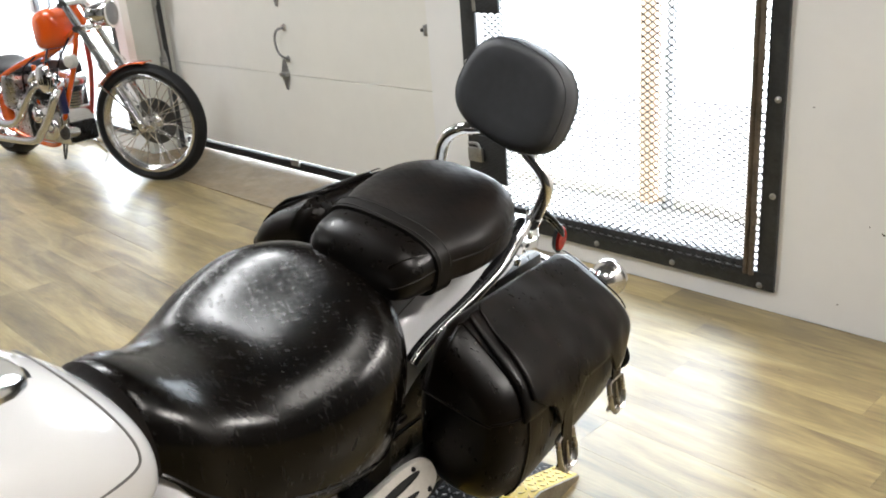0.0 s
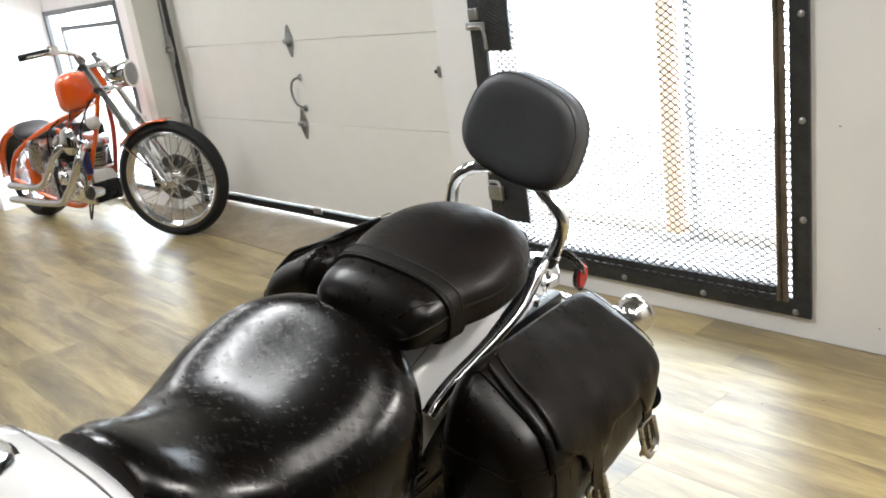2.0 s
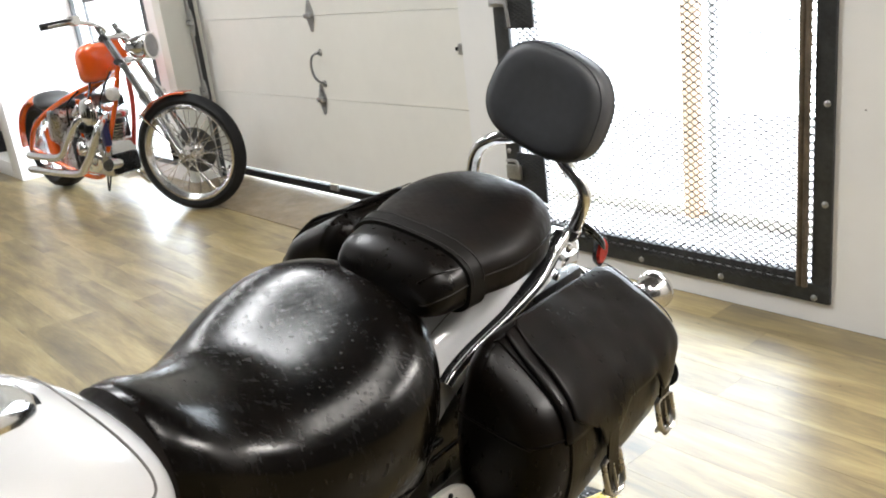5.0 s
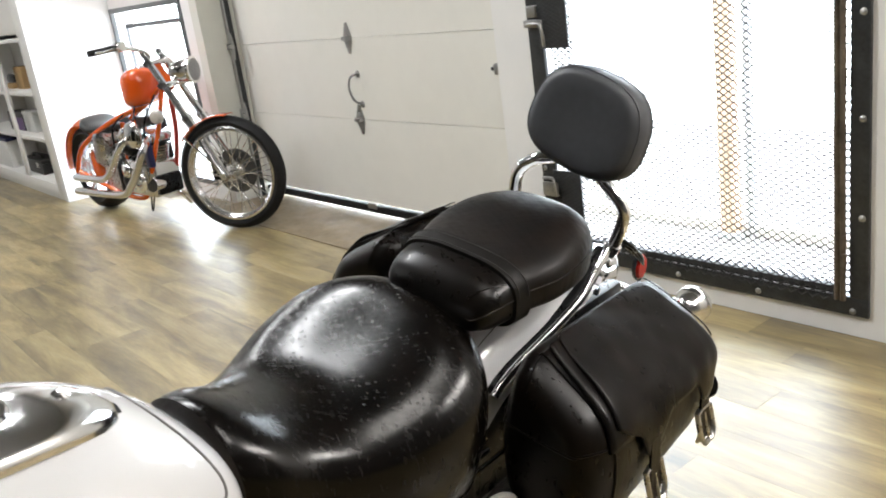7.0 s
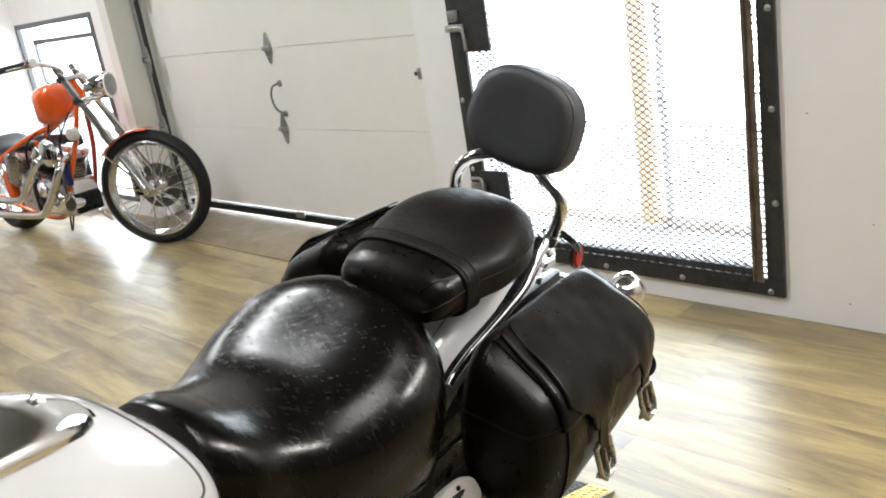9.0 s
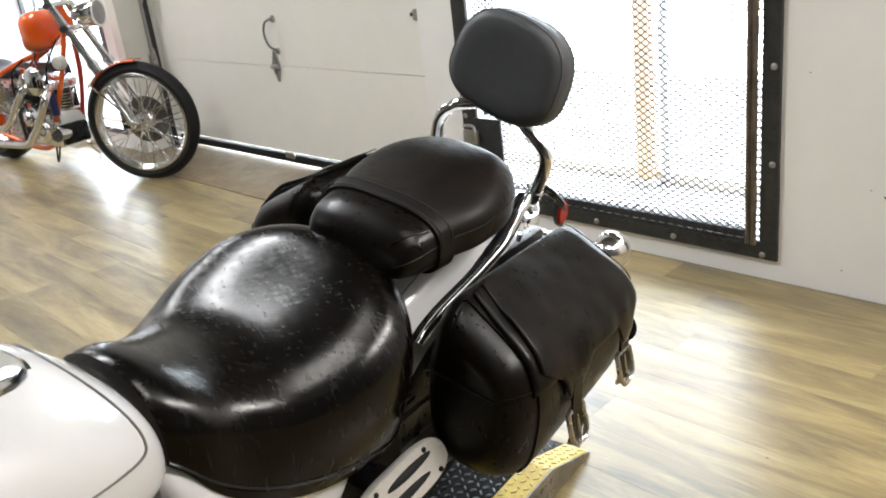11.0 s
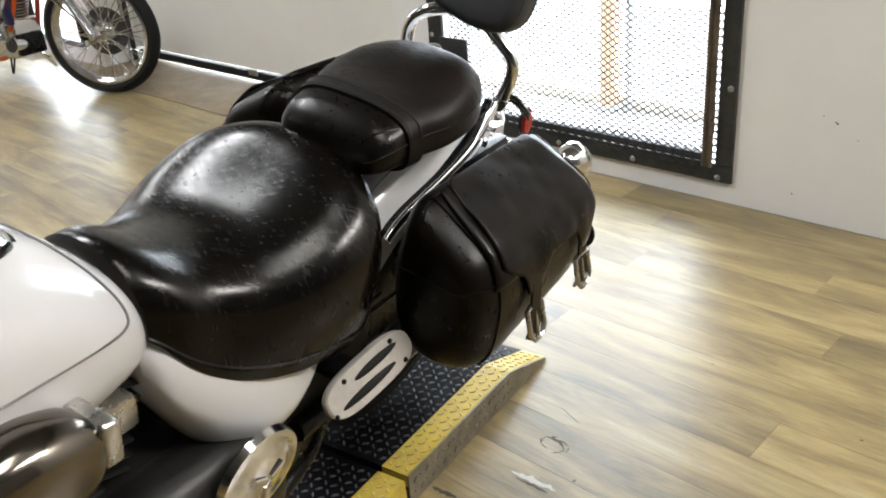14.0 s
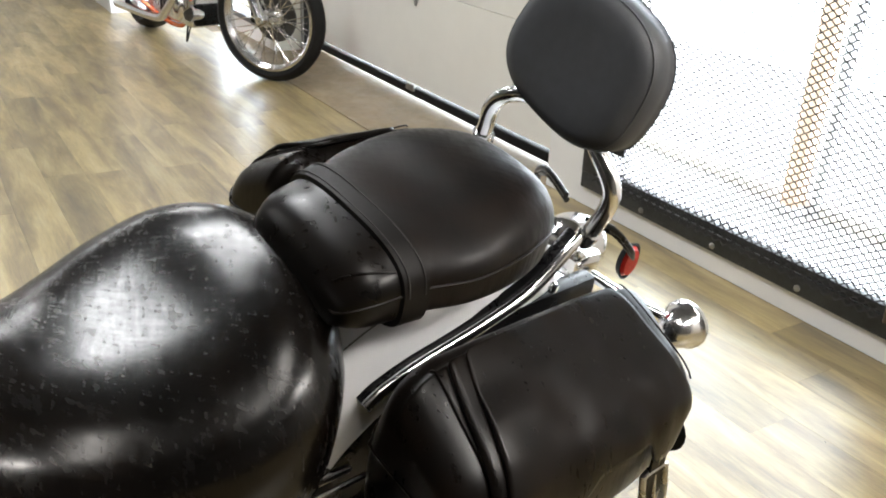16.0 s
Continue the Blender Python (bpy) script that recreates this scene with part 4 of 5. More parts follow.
for s in (1, -1):
    path = [(0.085, 0.50, 0.718), (0.116, 0.528, 0.712), (0.128, 0.575, 0.668), (0.121, 0.592, 0.648)] if s > 0 else [(0.050, 0.49, 0.742), (-0.012, 0.515, 0.748), (-0.060, 0.55, 0.715), (-0.082, 0.595, 0.648)]
    bm = tube(path, 0.0045, 8, 3)
    add_tube(bm, [(x - 0.004, y + 0.010, z - 0.013) for x, y, z in path], 0.0045, 8, 3)
    add_tube(bm, [path[1], (path[1][0] - 0.004, path[1][1] + 0.010, path[1][2] - 0.013)], 0.0045, 8)
    br = part("reflector_bracket", bm, BLACK, bike, "black bracket of two bars")
    add = lathe([(0, 0.006), (0.018, 0.005), (0.022, 0.0), (0.02, -0.006), (0, -0.006)], pose(s * 0.082, 0.645, 0.628, 0, s * 90, 0) @ Matrix.Diagonal((1.25, 0.9, 1, 1)), 20)
    part("reflector", add, RED, br, "oval red reflector")
    part("reflector_shell", lathe([(0, 0.0), (0.022, -0.001), (0.025, 0.006), (0.026, 0.009), (0.024, 0.009), (0.023, 0.005), (0, 0.005)], pose(s * 0.0735, 0.645, 0.628, 0, s * 90, 0) @ Matrix.Diagonal((1.25, 0.9, 1, 1)), 20), BLACK, br, "black plastic shell")
    for o in br.children:
        o.data.transform(Matrix.Translation((0.037 if s > 0 else 0.0, -0.05, 0.008)))
    st = part("indicator_stalk", tube([(s * 0.05, 0.60, 0.585), (s * 0.12, 0.625, 0.57), (s * 0.17, 0.648, 0.563)], 0.009, 10, 4), CHROME, bike, "chrome indicator stalk")
    part("indicator", lathe([(0.0, -0.045), (0.014, -0.043), (0.027, -0.03), (0.034, -0.008), (0.036, 0.0), (0.039, 0.003), (0.039, 0.010), (0.034, 0.013), (0.0, 0.015)],
                            pose(s * 0.195, 0.662, 0.558, -90, 0, 0), 24), POLISH, st, "bullet-shaped chrome indicator")
    part("indicator_lens", lathe([(0, 0.004), (0.025, 0.002), (0.034, -0.002), (0, -0.004)], pose(s * 0.195, 0.676, 0.558, -90, 0, 0), 20), LENS, st)
    moved(st, s * 0.024, -0.031, 0.008)
part("tail_light", body([(0.56, 0.03, 0.63, 0.57), (0.59, 0.05, 0.645, 0.56), (0.64, 0.045, 0.64, 0.56), (0.665, 0.02, 0.62, 0.58)], 0.56, 0.665, 12, 18, 0.8, 0.8), CHROME, bike, "chrome tail light housing")
part("light_mount", box((-0.07, 0.53, 0.585), (0.07, 0.60, 0.625), 0.012), CHROME, bike)


def ribbon(points, half, thick):
    """A flat band along points, its width along y."""
    pts = curve_points(points, 4)
    rings = []
    for i, p in enumerate(pts):
        ahead = (pts[min(i + 1, len(pts) - 1)] - pts[max(i - 1, 0)]).normalized()
        out = ahead.cross(Vector((0, 1, 0))).normalized() * thick * 0.5
        w = Vector((0, half, 0))
        rings.append([p - w - out, p + w - out, p + w + out, p - w + out])
    return add_loft(bmesh.new(), rings)


# saddlebags
def saddlebag(s, raised=0.0, out=0.0, back=0.0, rear=0.530):
    """A leather bag on the side s: body, flap, seams, two straps with buckles."""
    label = "creased black leather saddlebag with two buckled straps"
    y_front, y_rear = 0.072 + back, rear
    outline = [(0.160, 0.652), (0.190, 0.671), (0.206, 0.671), (0.262, 0.636), (0.315, 0.596), (0.337, 0.542), (0.338, 0.465), (0.322, 0.400), (0.278, 0.362), (0.205, 0.360), (0.155, 0.400), (0.143, 0.530)]
    prof_n = 60

    def prof(y, k, grow=0.0):
        """k: 0..1 round the section, from the inner top edge outwards, down and back."""
        t = min(1.0, max(0.0, (y - y_front) / (y_rear - y_front)))
        e = min(1.0, t / 0.17 if t < 0.5 else (1 - t) / 0.20)
        shrink = 0.58 + 0.42 * math.sqrt(1 - (1 - e) ** 2) if t < 0.5 else 0.66 + 0.34 * math.sqrt(1 - (1 - e) ** 2)
        ctrl = []
        for x, z in outline:
            x -= 0.012 * t * t * (x - 0.14) / 0.2
            z -= 0.012 * t ** 3 * max(0.0, (z - 0.5) / 0.19) - 0.03 * t * t * max(0.0, (0.5 - z) / 0.11)
            ctrl.append(Vector((0.225 + (x - 0.225) * shrink, 0, 0.53 + (z - 0.53) * shrink)))
        n = len(ctrl)
        f = (k % 1.0) * n
        i, u = int(f) % n, f - int(f)
        p0, p1, p2, p3 = (ctrl[(i + d) % n] for d in (-1, 0, 1, 2))
        q = 0.5 * ((2 * p1) + (p2 - p0) * u + (2 * p0 - 5 * p1 + 4 * p2 - p3) * u * u + (3 * p1 - p0 - 3 * p2 + p3) * u ** 3)
        away = (q - Vector((0.24, 0, 0.53))).normalized() * grow
        p = Vector((s * (q.x + away.x + out), y, q.z + away.z + raised))
        w = p * 9.0 + Vector((s * 3.0, 0, 0))
        return p + Vector((s * 1.0, 0.0, 0.6)) * noise.noise(w * 0.7) * 0.005 + Vector((0, 0, 1)) * noise.noise(w * 2.7) * 0.0012

    rows = []
    for i in range(37):
        y = y_front + (y_rear - y_front) * (0.5 - 0.5 * math.cos(math.pi * i / 36))
        rows.append([prof(y, k / prof_n) for k in range(prof_n)])
    bag = part("saddlebag", add_loft(bmesh.new(), rows), BAG, bike, label)
    def sheet(nu, nv, front, rear, low, grow, wave):
        """A leather sheet over the bag from the inner top edge down to low(u); front(v) and rear end it."""
        bm, grid = bmesh.new(), []
        for j in range(nv + 1):
            v = j / nv
            row = []
            for i in range(nu + 1):
                u = i / nu
                y = front(v) + (rear(v) - front(v)) * u
                p = prof(y, 0.128 + (low(u) - 0.128) * v, grow)
                p += Vector((s, 0, 0.5)) * (noise.noise(p * 10) * wave + noise.noise(p * 23 + Vector((4, 0, 1))) * wave * 0.45) * min(1.0, 3 * v)
                row.append(bm.verts.new(p))
            grid.append(row)
        for j in range(nv):
            for i in range(nu):
                bm.faces.new((grid[j][i], grid[j][i + 1], grid[j + 1][i + 1], grid[j + 1][i]))
        return bm

    y_straps = (y_front + 0.37 * (y_rear - y_front), y_rear - 0.089)

    def scallop(u):
        y = y_front + 0.066 + (y_rear - y_front - 0.097) * u
        near = min(abs(y - q) for q in y_straps)
        return 0.412 + 0.054 * math.exp(-(near / 0.036) ** 4) - 0.05 * max(0.0, 1 - 6 * u) ** 1.5

    lid = part("lid", sheet(30, 26, lambda v: y_front + 0.078 - 0.035 * v ** 0.8, lambda v: y_rear - 0.014, lambda u: 0.405, 0.005, 0.002), BAG, bag, "under flap showing at the front edge")
    flap = part("flap", sheet(56, 34, lambda v: y_front + 0.108 - 0.042 * v ** 0.8, lambda v: y_rear - 0.093 + 0.062 * v ** 0.7, scallop, 0.011, 0.007), BAG, bag, "creased leather flap with scalloped lower edge")
    for ob, th in ((lid, 0.005), (flap, 0.006)):
        sol = ob.modifiers.new("thickness", "SOLIDIFY")
        sol.thickness, sol.offset = th, 0.0
    # seams: one up the front corner, one across the front face
    part("seam", tube([prof(y_front + 0.056, k / 60, 0.001) for k in range(5, 38)], 0.0026, 6), BAG, bag, "raised seam")
    part("seam", tube([prof(y_rear - 0.060 + 0.045 * f, 0.135 + 0.22 * f, 0.0145) for f in (k / 14 for k in range(15))], 0.0014, 6), BAG, flap, "stitched rear seam")
    across = [prof(y_front + 0.056 * (1 - f), 0.395 - 0.01 * f, 0.0012) for f in (0.0, 0.25, 0.5, 0.7, 0.85, 0.95, 1.0)]
    across += [prof(y_front + 0.062 * f, 0.95, 0.0012) for f in (0.0, 0.1, 0.3, 0.6, 1.0)]
    part("seam", tube(across, 0.0022, 6, 3), BAG, bag, "raised seam")
    for y in y_straps:
        pts = [prof(y, 0.44, 0.010), prof(y, 0.47, 0.012), prof(y, 0.50, 0.014) + Vector((s * 0.004, 0, 0)), prof(y, 0.53, 0.016) + Vector((s * 0.012, 0, -0.004)), prof(y, 0.555, 0.014) + Vector((s * 0.018, 0, -0.012))]
        strap = part("strap", ribbon(pts, 0.016, 0.004), BAG, bag, "leather strap")
        c = prof(y, 0.527, 0.016) + Vector((s * 0.012, 0, 0.0))
        ring = [(0.025, 0.030), (0.026, 0.0), (0.024, -0.018), (0.014, -0.030), (-0.014, -0.030), (-0.024, -0.018), (-0.026, 0.0), (-0.025, 0.030), (-0.012, 0.033), (0.012, 0.033)]
        part("buckle", tube([(c.x + s * 0.28 * -v, c.y + u, c.z + v) for u, v in ring], 0.0055, 8, closed=True), DULL, strap, "worn nickel buckle")
        part("buckle_plate", box((-0.004, -0.019, -0.036), (0.004, 0.019, -0.020), 0.003, 2, Matrix.Translation(c) @ pose(0, 0, 0, 0, s * 14, 0) @ Matrix.Translation((s * 0.002, 0, 0))), DULL, strap, "worn nickel end plate")
        part("prong", tube([(c.x + s * -0.006, c.y, c.z + 0.024), (c.x + s * 0.010, c.y, c.z - 0.032)], 0.003, 6), DULL, strap)
    return bag


saddlebag(1)
saddlebag(-1, 0.085, 0.0, 0.075, 0.44)
part("bag_reflector", lathe([(0, 0.01), (0.03, 0.008), (0.036, 0.0), (0, 0.0)], pose(0.295, 0.532, 0.465, -90, 0, 0), 20), RUBBER, bike, "dark round rubber cap")

# side cover
COV = [(-0.412, 0.02, 0.632, 0.575), (-0.397, 0.045, 0.634, 0.52), (-0.36, 0.066, 0.625, 0.445), (-0.31, 0.080, 0.608, 0.382), (-0.25, 0.087, 0.572, 0.354), (-0.19, 0.083, 0.540, 0.360), (-0.13, 0.064, 0.508, 0.382),
       (-0.085, 0.044, 0.49, 0.412), (-0.05, 0.022, 0.475, 0.435), (-0.038, 0.010, 0.468, 0.45)]
for s in (1, -1):
    bm = body(COV, -0.412, -0.038, 30, 48, 0.75, 1.25, 0.36)
    bm.transform(Matrix.Translation((s * 0.074, 0.018, 0.003)))
    cover = part("side_cover", bm, PAINT, bike, "pearl white side cover")

# engine, frame and primary cover
eng = part("engine", box((-0.13, -0.78, 0.16), (0.13, -0.30, 0.44), 0.04, 3), ENGINE, bike, "black engine with polished covers")
for cy, tilt in ((-0.52, 18), (-0.72, -22)):
    barrel = part("cylinder", box((-0.065, -0.055, -0.02), (0.065, 0.055, 0.25), 0.0, 1, pose(0, cy, 0.38, -tilt)), ENGINE, eng, "black cylinder")
    for k in range(11):
        part("fin", box((-0.085, -0.07, 0.022 * k), (0.085, 0.07, 0.022 * k + 0.008), 0.004, 1, pose(0, cy, 0.38, -tilt)), ENGINE, barrel)
    part("rocker_cover", box((-0.075, -0.065, 0.235), (0.075, 0.065, 0.28), 0.02, 3, pose(0, cy, 0.38, -tilt)), CHROME, eng)
part("primary_cover", body([(-0.74, 0.03, 0.36, 0.28), (-0.70, 0.06, 0.42, 0.21), (-0.5, 0.07, 0.44, 0.18), (-0.32, 0.07, 0.44, 0.18), (-0.22, 0.05, 0.40, 0.22), (-0.19, 0.02, 0.34, 0.28)],
                           -0.74, -0.19, 24, 28, 0.6, 0.7), ENGINE, eng).data.transform(Matrix.Translation((0.12, 0, 0)))
rc = part("round_cover", lathe([(0, 0.024), (0.035, 0.022), (0.05, 0.014), (0.062, 0.010), (0.066, 0.014), (0.076, 0.012), (0.08, 0.0), (0.0, 0.0)], pose(0.185, -0.295, 0.395, 0, 98, 0), 40), CHROME, eng,
          "round chrome cover")
for k in range(3):
    part("rib", tube([(0.008, 0.0, 0.0), (0.034, 0.0, 0.0)], 0.010, 10), CHROME, rc).matrix_local = pose(0.205, -0.295, 0.392, 0, 98, 0) @ pose(0, 0, 0, 0, 0, 120 * k)
part("horn_cover", body([(-0.71, 0.01, 0.72, 0.66), (-0.69, 0.04, 0.735, 0.63), (-0.62, 0.05, 0.74, 0.62), (-0.565, 0.042, 0.725, 0.63), (-0.55, 0.035, 0.715, 0.64)], -0.71, -0.55, 18, 28, 0.7, 0.7),
     DARKCHROME, eng, "chrome horn cover, dark floor reflection in its colour").data.transform(Matrix.Translation((0.20, 0, -0.02)))
part("horn_ring", box((0.165, -0.552, 0.63), (0.235, -0.525, 0.69), 0.008, 3), DULL, eng)
part("bracket", box((0.10, -0.485, 0.555), (0.13, -0.43, 0.605), 0.006), DULL, eng, "bare metal bracket")
for s in (1, -1):
    part("frame_tube", tube([(s * 0.10, -0.95, 0.55), (s * 0.11, -0.85, 0.20), (s * 0.10, -0.5, 0.14), (s * 0.08, -0.1, 0.17), (s * 0.08, 0.0, 0.35), (s * 0.08, 0.05, 0.58)], 0.016, 10, 6), BLACK, bike, "black frame tube")
part("backbone", tube([(0, -0.98, 0.72), (0, -0.6, 0.66), (0, -0.3, 0.60), (0, 0.0, 0.56)], 0.024, 10, 4), BLACK, bike)
# Black plates added to fill the dark space below the rails.
for s in (1, -1):
    part("subframe_plate", box((min(s * 0.05, s * 0.095), -0.12, 0.34), (max(s * 0.05, s * 0.095), 0.50, 0.565), 0.02, 3), BLACK, bike, "black subframe plate added to fill the dark below the rail")
# Plain black box added for dark machinery, hiding the lift behind.
part("gearbox_case", box((-0.11, -0.30, 0.14), (0.085, -0.02, 0.38), 0.04, 4), BLACK, bike, "black box added to fill the dark machinery space")
part("swing_cover", box((0.04, -0.14, 0.30), (0.098, 0.10, 0.45), 0.025, 3), RUBBER, bike)
part("chrome_rod", tube([(0.125, -0.03, 0.455), (0.135, 0.12, 0.47)], 0.0042, 8), CHROME, bike)
part("trim_blade", box((0.118, -0.03, 0.478), (0.130, 0.085, 0.489), 0.004), CHROME, bike)
part("side_stand", tube([(0.10, -0.2, 0.2), (0.2, -0.24, 0.06), (0.27, -0.25, -0.035)], 0.012, 8), BLACK, bike)

# passenger floorboard
FOOT = pose(0.190, -0.032, 0.408, 13, 0, 0) @ pose(0, 0, 0, 0, 62, -6)
bm = bmesh.new()
outline = []
for k in range(40):
    a = 2 * math.pi * k / 40
    outline.append((0.037 * power(math.cos(a), 0.75), 0.099 * power(math.sin(a), 0.6)))
add_loft(bm, [[(x * g, y * g, z) for x, y in outline] for z, g in ((-0.012, 0.94), (-0.006, 1.0), (0.004, 1.0), (0.008, 0.96))])
bm.transform(FOOT)
board = part("passenger_footboard", bm, BOARD, bike, "pale metal passenger footboard with dark slots")
for x, y0, y1 in ((-0.013, -0.035, 0.072), (0.014, -0.080, 0.055)):
    part("slot", lathe([(0, 0.0025), (0.8, 0.002), (1.0, 0.0), (0.0, 0.0)], pose(x, (y0 + y1) / 2, 0.0075) @ Matrix.Diagonal((0.0085, (y1 - y0) / 2, 1, 1)), 24), RUBBER, board, "dark rubber inlay").data.transform(FOOT)
for x, y in ((-0.023, 0.06), (0.024, 0.07), (0.016, -0.092), (-0.024, -0.05)):
    part("screw", lathe([(0, 0.003), (0.004, 0.002), (0.005, 0), (0, 0)], FOOT @ pose(x, y, 0.008), 8), BLACK, board)
part("footboard_arm", box((0.09, -0.06, 0.38), (0.16, 0.0, 0.40), 0.006), BLACK, board)



# ---- orange chopper ----
CH = pose(-6.437, 2.355, 0.0, 0, 0, 7.8)
chop = thing("chopper", "orange custom chopper motorcycle with chrome engine and spoked wheels", "motorcycle", CH)
STEER = radians(27)
FWD, SIDE = Vector((math.cos(STEER), math.sin(STEER), 0)), Vector((math.sin(STEER), -math.cos(STEER), 0))
HUB, HEAD = Vector((1.735, 0.0, 0.345)), Vector((1.15, 0.0, 1.02))


def wheel_frame(centre, fwd, side):
    """Local z along the axle."""
    m = Matrix((fwd, Vector((0, 0, 1)), side)).transposed().to_4x4()
    m.translation = centre
    return m


def spoked_wheel(parent, name, m, r_out, width, r_rim, hub_r, spokes, label):
    w = part(name, lathe([(r_rim, -width * 0.32), (r_rim + (r_out - r_rim) * 0.45, -width * 0.5), (r_out - 0.022, -width * 0.40), (r_out - 0.005, -width * 0.18), (r_out, 0.0), (r_out - 0.005, width * 0.18),
                          (r_out - 0.022, width * 0.40), (r_rim + (r_out - r_rim) * 0.45, width * 0.5), (r_rim, width * 0.32)], m, 64, True), TYRE, parent, label)
    part("rim", lathe([(r_rim + 0.008, -width * 0.36), (r_rim - 0.004, -width * 0.40), (r_rim - 0.010, -width * 0.3), (r_rim - 0.022, -width * 0.12), (r_rim - 0.024, width * 0.12), (r_rim - 0.010, width * 0.3),
                       (r_rim - 0.004, width * 0.40), (r_rim + 0.008, width * 0.36), (r_rim - 0.002, 0.0)], m, 64, True), POLISH, w, "polished steel rim")
    part("hub", lathe([(0.0, -0.075), (0.018, -0.075), (0.02, -0.055), (0.045, -0.045), (0.045, -0.035), (0.028, -0.02), (0.028, 0.02), (0.045, 0.035), (0.045, 0.045), (0.02, 0.055), (0.018, 0.075), (0.0, 0.075)], m, 24), DULL, w)
    bm = bmesh.new()
    for k in range(spokes):
        a = 2 * math.pi * k / spokes
        s = 1 if k % 2 else -1
        b = a + radians(38) * (1 if (k // 2) % 2 else -1)
        p = m @ Vector((hub_r * math.cos(b), hub_r * math.sin(b), s * 0.04))
        q = m @ Vector(((r_rim - 0.02) * math.cos(a), (r_rim - 0.02) * math.sin(a), s * 0.006))
        add_tube(bm, [p, q], 0.0029, 5)
    part("spokes", bm, CHROME, w, "thin steel spokes")["kind"] = "stuff"
    return w


fw = spoked_wheel(chop, "front_wheel", wheel_frame(HUB, FWD, SIDE), 0.345, 0.092, 0.278, 0.042, 40, "black front tyre")
mf = wheel_frame(HUB, FWD, SIDE)
disc = part("brake_disc", lathe([(0.055, -0.052), (0.135, -0.052), (0.135, -0.047), (0.055, -0.047)], mf, 40, True), DISC, fw, "steel brake disc")
part("disc_carrier", lathe([(0.03, -0.05), (0.075, -0.05), (0.075, -0.056), (0.03, -0.056)], mf, 12, True), DULL, disc)
cal = box((-0.16, -0.05, -0.085), (-0.07, 0.07, -0.03), 0.015, 3)
cal.transform(mf)
part("brake_caliper", cal, BLACK, chop, "dark brake caliper")
rw = spoked_wheel(chop, "rear_wheel", wheel_frame(Vector((0.03, 0, 0.312)), Vector((1, 0, 0)), Vector((0, -1, 0))), 0.312, 0.19, 0.205, 0.05, 40, "wide black rear tyre")
# fork
for s in (1, -1):
    low, top = HUB + SIDE * s * 0.085, HEAD + SIDE * s * 0.085
    mid = low + (top - low) * 0.5
    leg = part("fork_leg", tube([low + (low - top) * 0.02, low + (mid - low) * 0.05, mid], 0.029, 14), POLISH, chop, "polished fork slider")
    part("fork_tube", tube([mid, top + (top - low) * 0.10], 0.022, 14), POLISH, leg, "polished fork tube")
    part("fork_cap", tube([mid - (mid - low) * 0.03, mid + (mid - low) * 0.03], 0.033, 14), CHROME, leg)
    part("axle_nut", tube([low, low + SIDE * s * 0.03], 0.02, 10), CHROME, leg)
for f in (0.80, 1.0):
    c = HUB + (HEAD - HUB) * f
    part("fork_yoke", tube([c - SIDE * 0.11, c + SIDE * 0.11], 0.034, 12, flat=0.6), CHROME, chop, "chrome fork yoke")
# headlight
hc = Vector((1.43, 0.055, 0.955))
AIM, ACROSS = Vector((math.cos(radians(29)), math.sin(radians(29)), 0)), Vector((math.sin(radians(29)), -math.cos(radians(29)), 0))
mh = Matrix((ACROSS, Vector((0, 0, 1)), AIM)).transposed().to_4x4()
mh.translation = hc
hl = part("headlight", lathe([(0.0, -0.15), (0.03, -0.145), (0.055, -0.11), (0.072, -0.05), (0.078, 0.0), (0.082, 0.004), (0.082, 0.018), (0.074, 0.02), (0.0, 0.014)], mh, 28), CHROME, chop, "bullet-shaped chrome headlight")
part("lens", lathe([(0.0, 0.03), (0.045, 0.026), (0.072, 0.018), (0.0, 0.017)], mh, 24), LENS, hl)
part("headlight_stem", tube([hc + Vector((0, 0, -0.06)), (1.25, 0.03, 0.88)], 0.014, 8), CHROME, hl)
# handlebar: grips pulled back
for s in (1, -1):
    base = HEAD + SIDE * s * 0.06 + Vector((0, 0, 0.03))
    drop = Vector((0, 0, 0.05 if s > 0 else -0.20))
    hb = part("handlebar", tube([base, base + Vector((-0.02, 0, 0.04 if s > 0 else 0.01)) + SIDE * s * 0.03, base + SIDE * s * 0.14 + Vector((-0.05, 0, 0.05)) + drop * 0.5, base + SIDE * s * 0.30 - FWD * 0.05 + Vector((0, 0, 0.045)) + drop], 0.0125, 10, 5), CHROME, chop, "chrome handlebar")
    g0 = base + SIDE * s * 0.28 - FWD * 0.04 + Vector((0, 0, 0.045)) + drop
    g1 = base + SIDE * s * 0.40 - FWD * 0.13 + Vector((0, 0, 0.035)) + drop
    part("grip", tube([g0, g1], 0.0185, 12), RUBBER, hb, "black rubber grip")
    part("lever", tube([g0 + FWD * 0.03, g0 + FWD * 0.06 + SIDE * s * 0.03, g1 + FWD * 0.05], 0.006, 8, 4), CHROME, hb)
    part("switch_housing", box((-0.03, -0.03, -0.025), (0.03, 0.03, 0.03), 0.01, 2, Matrix.Translation(g0 - SIDE * s * 0.03 + FWD * 0.02)), CHROME, hb)
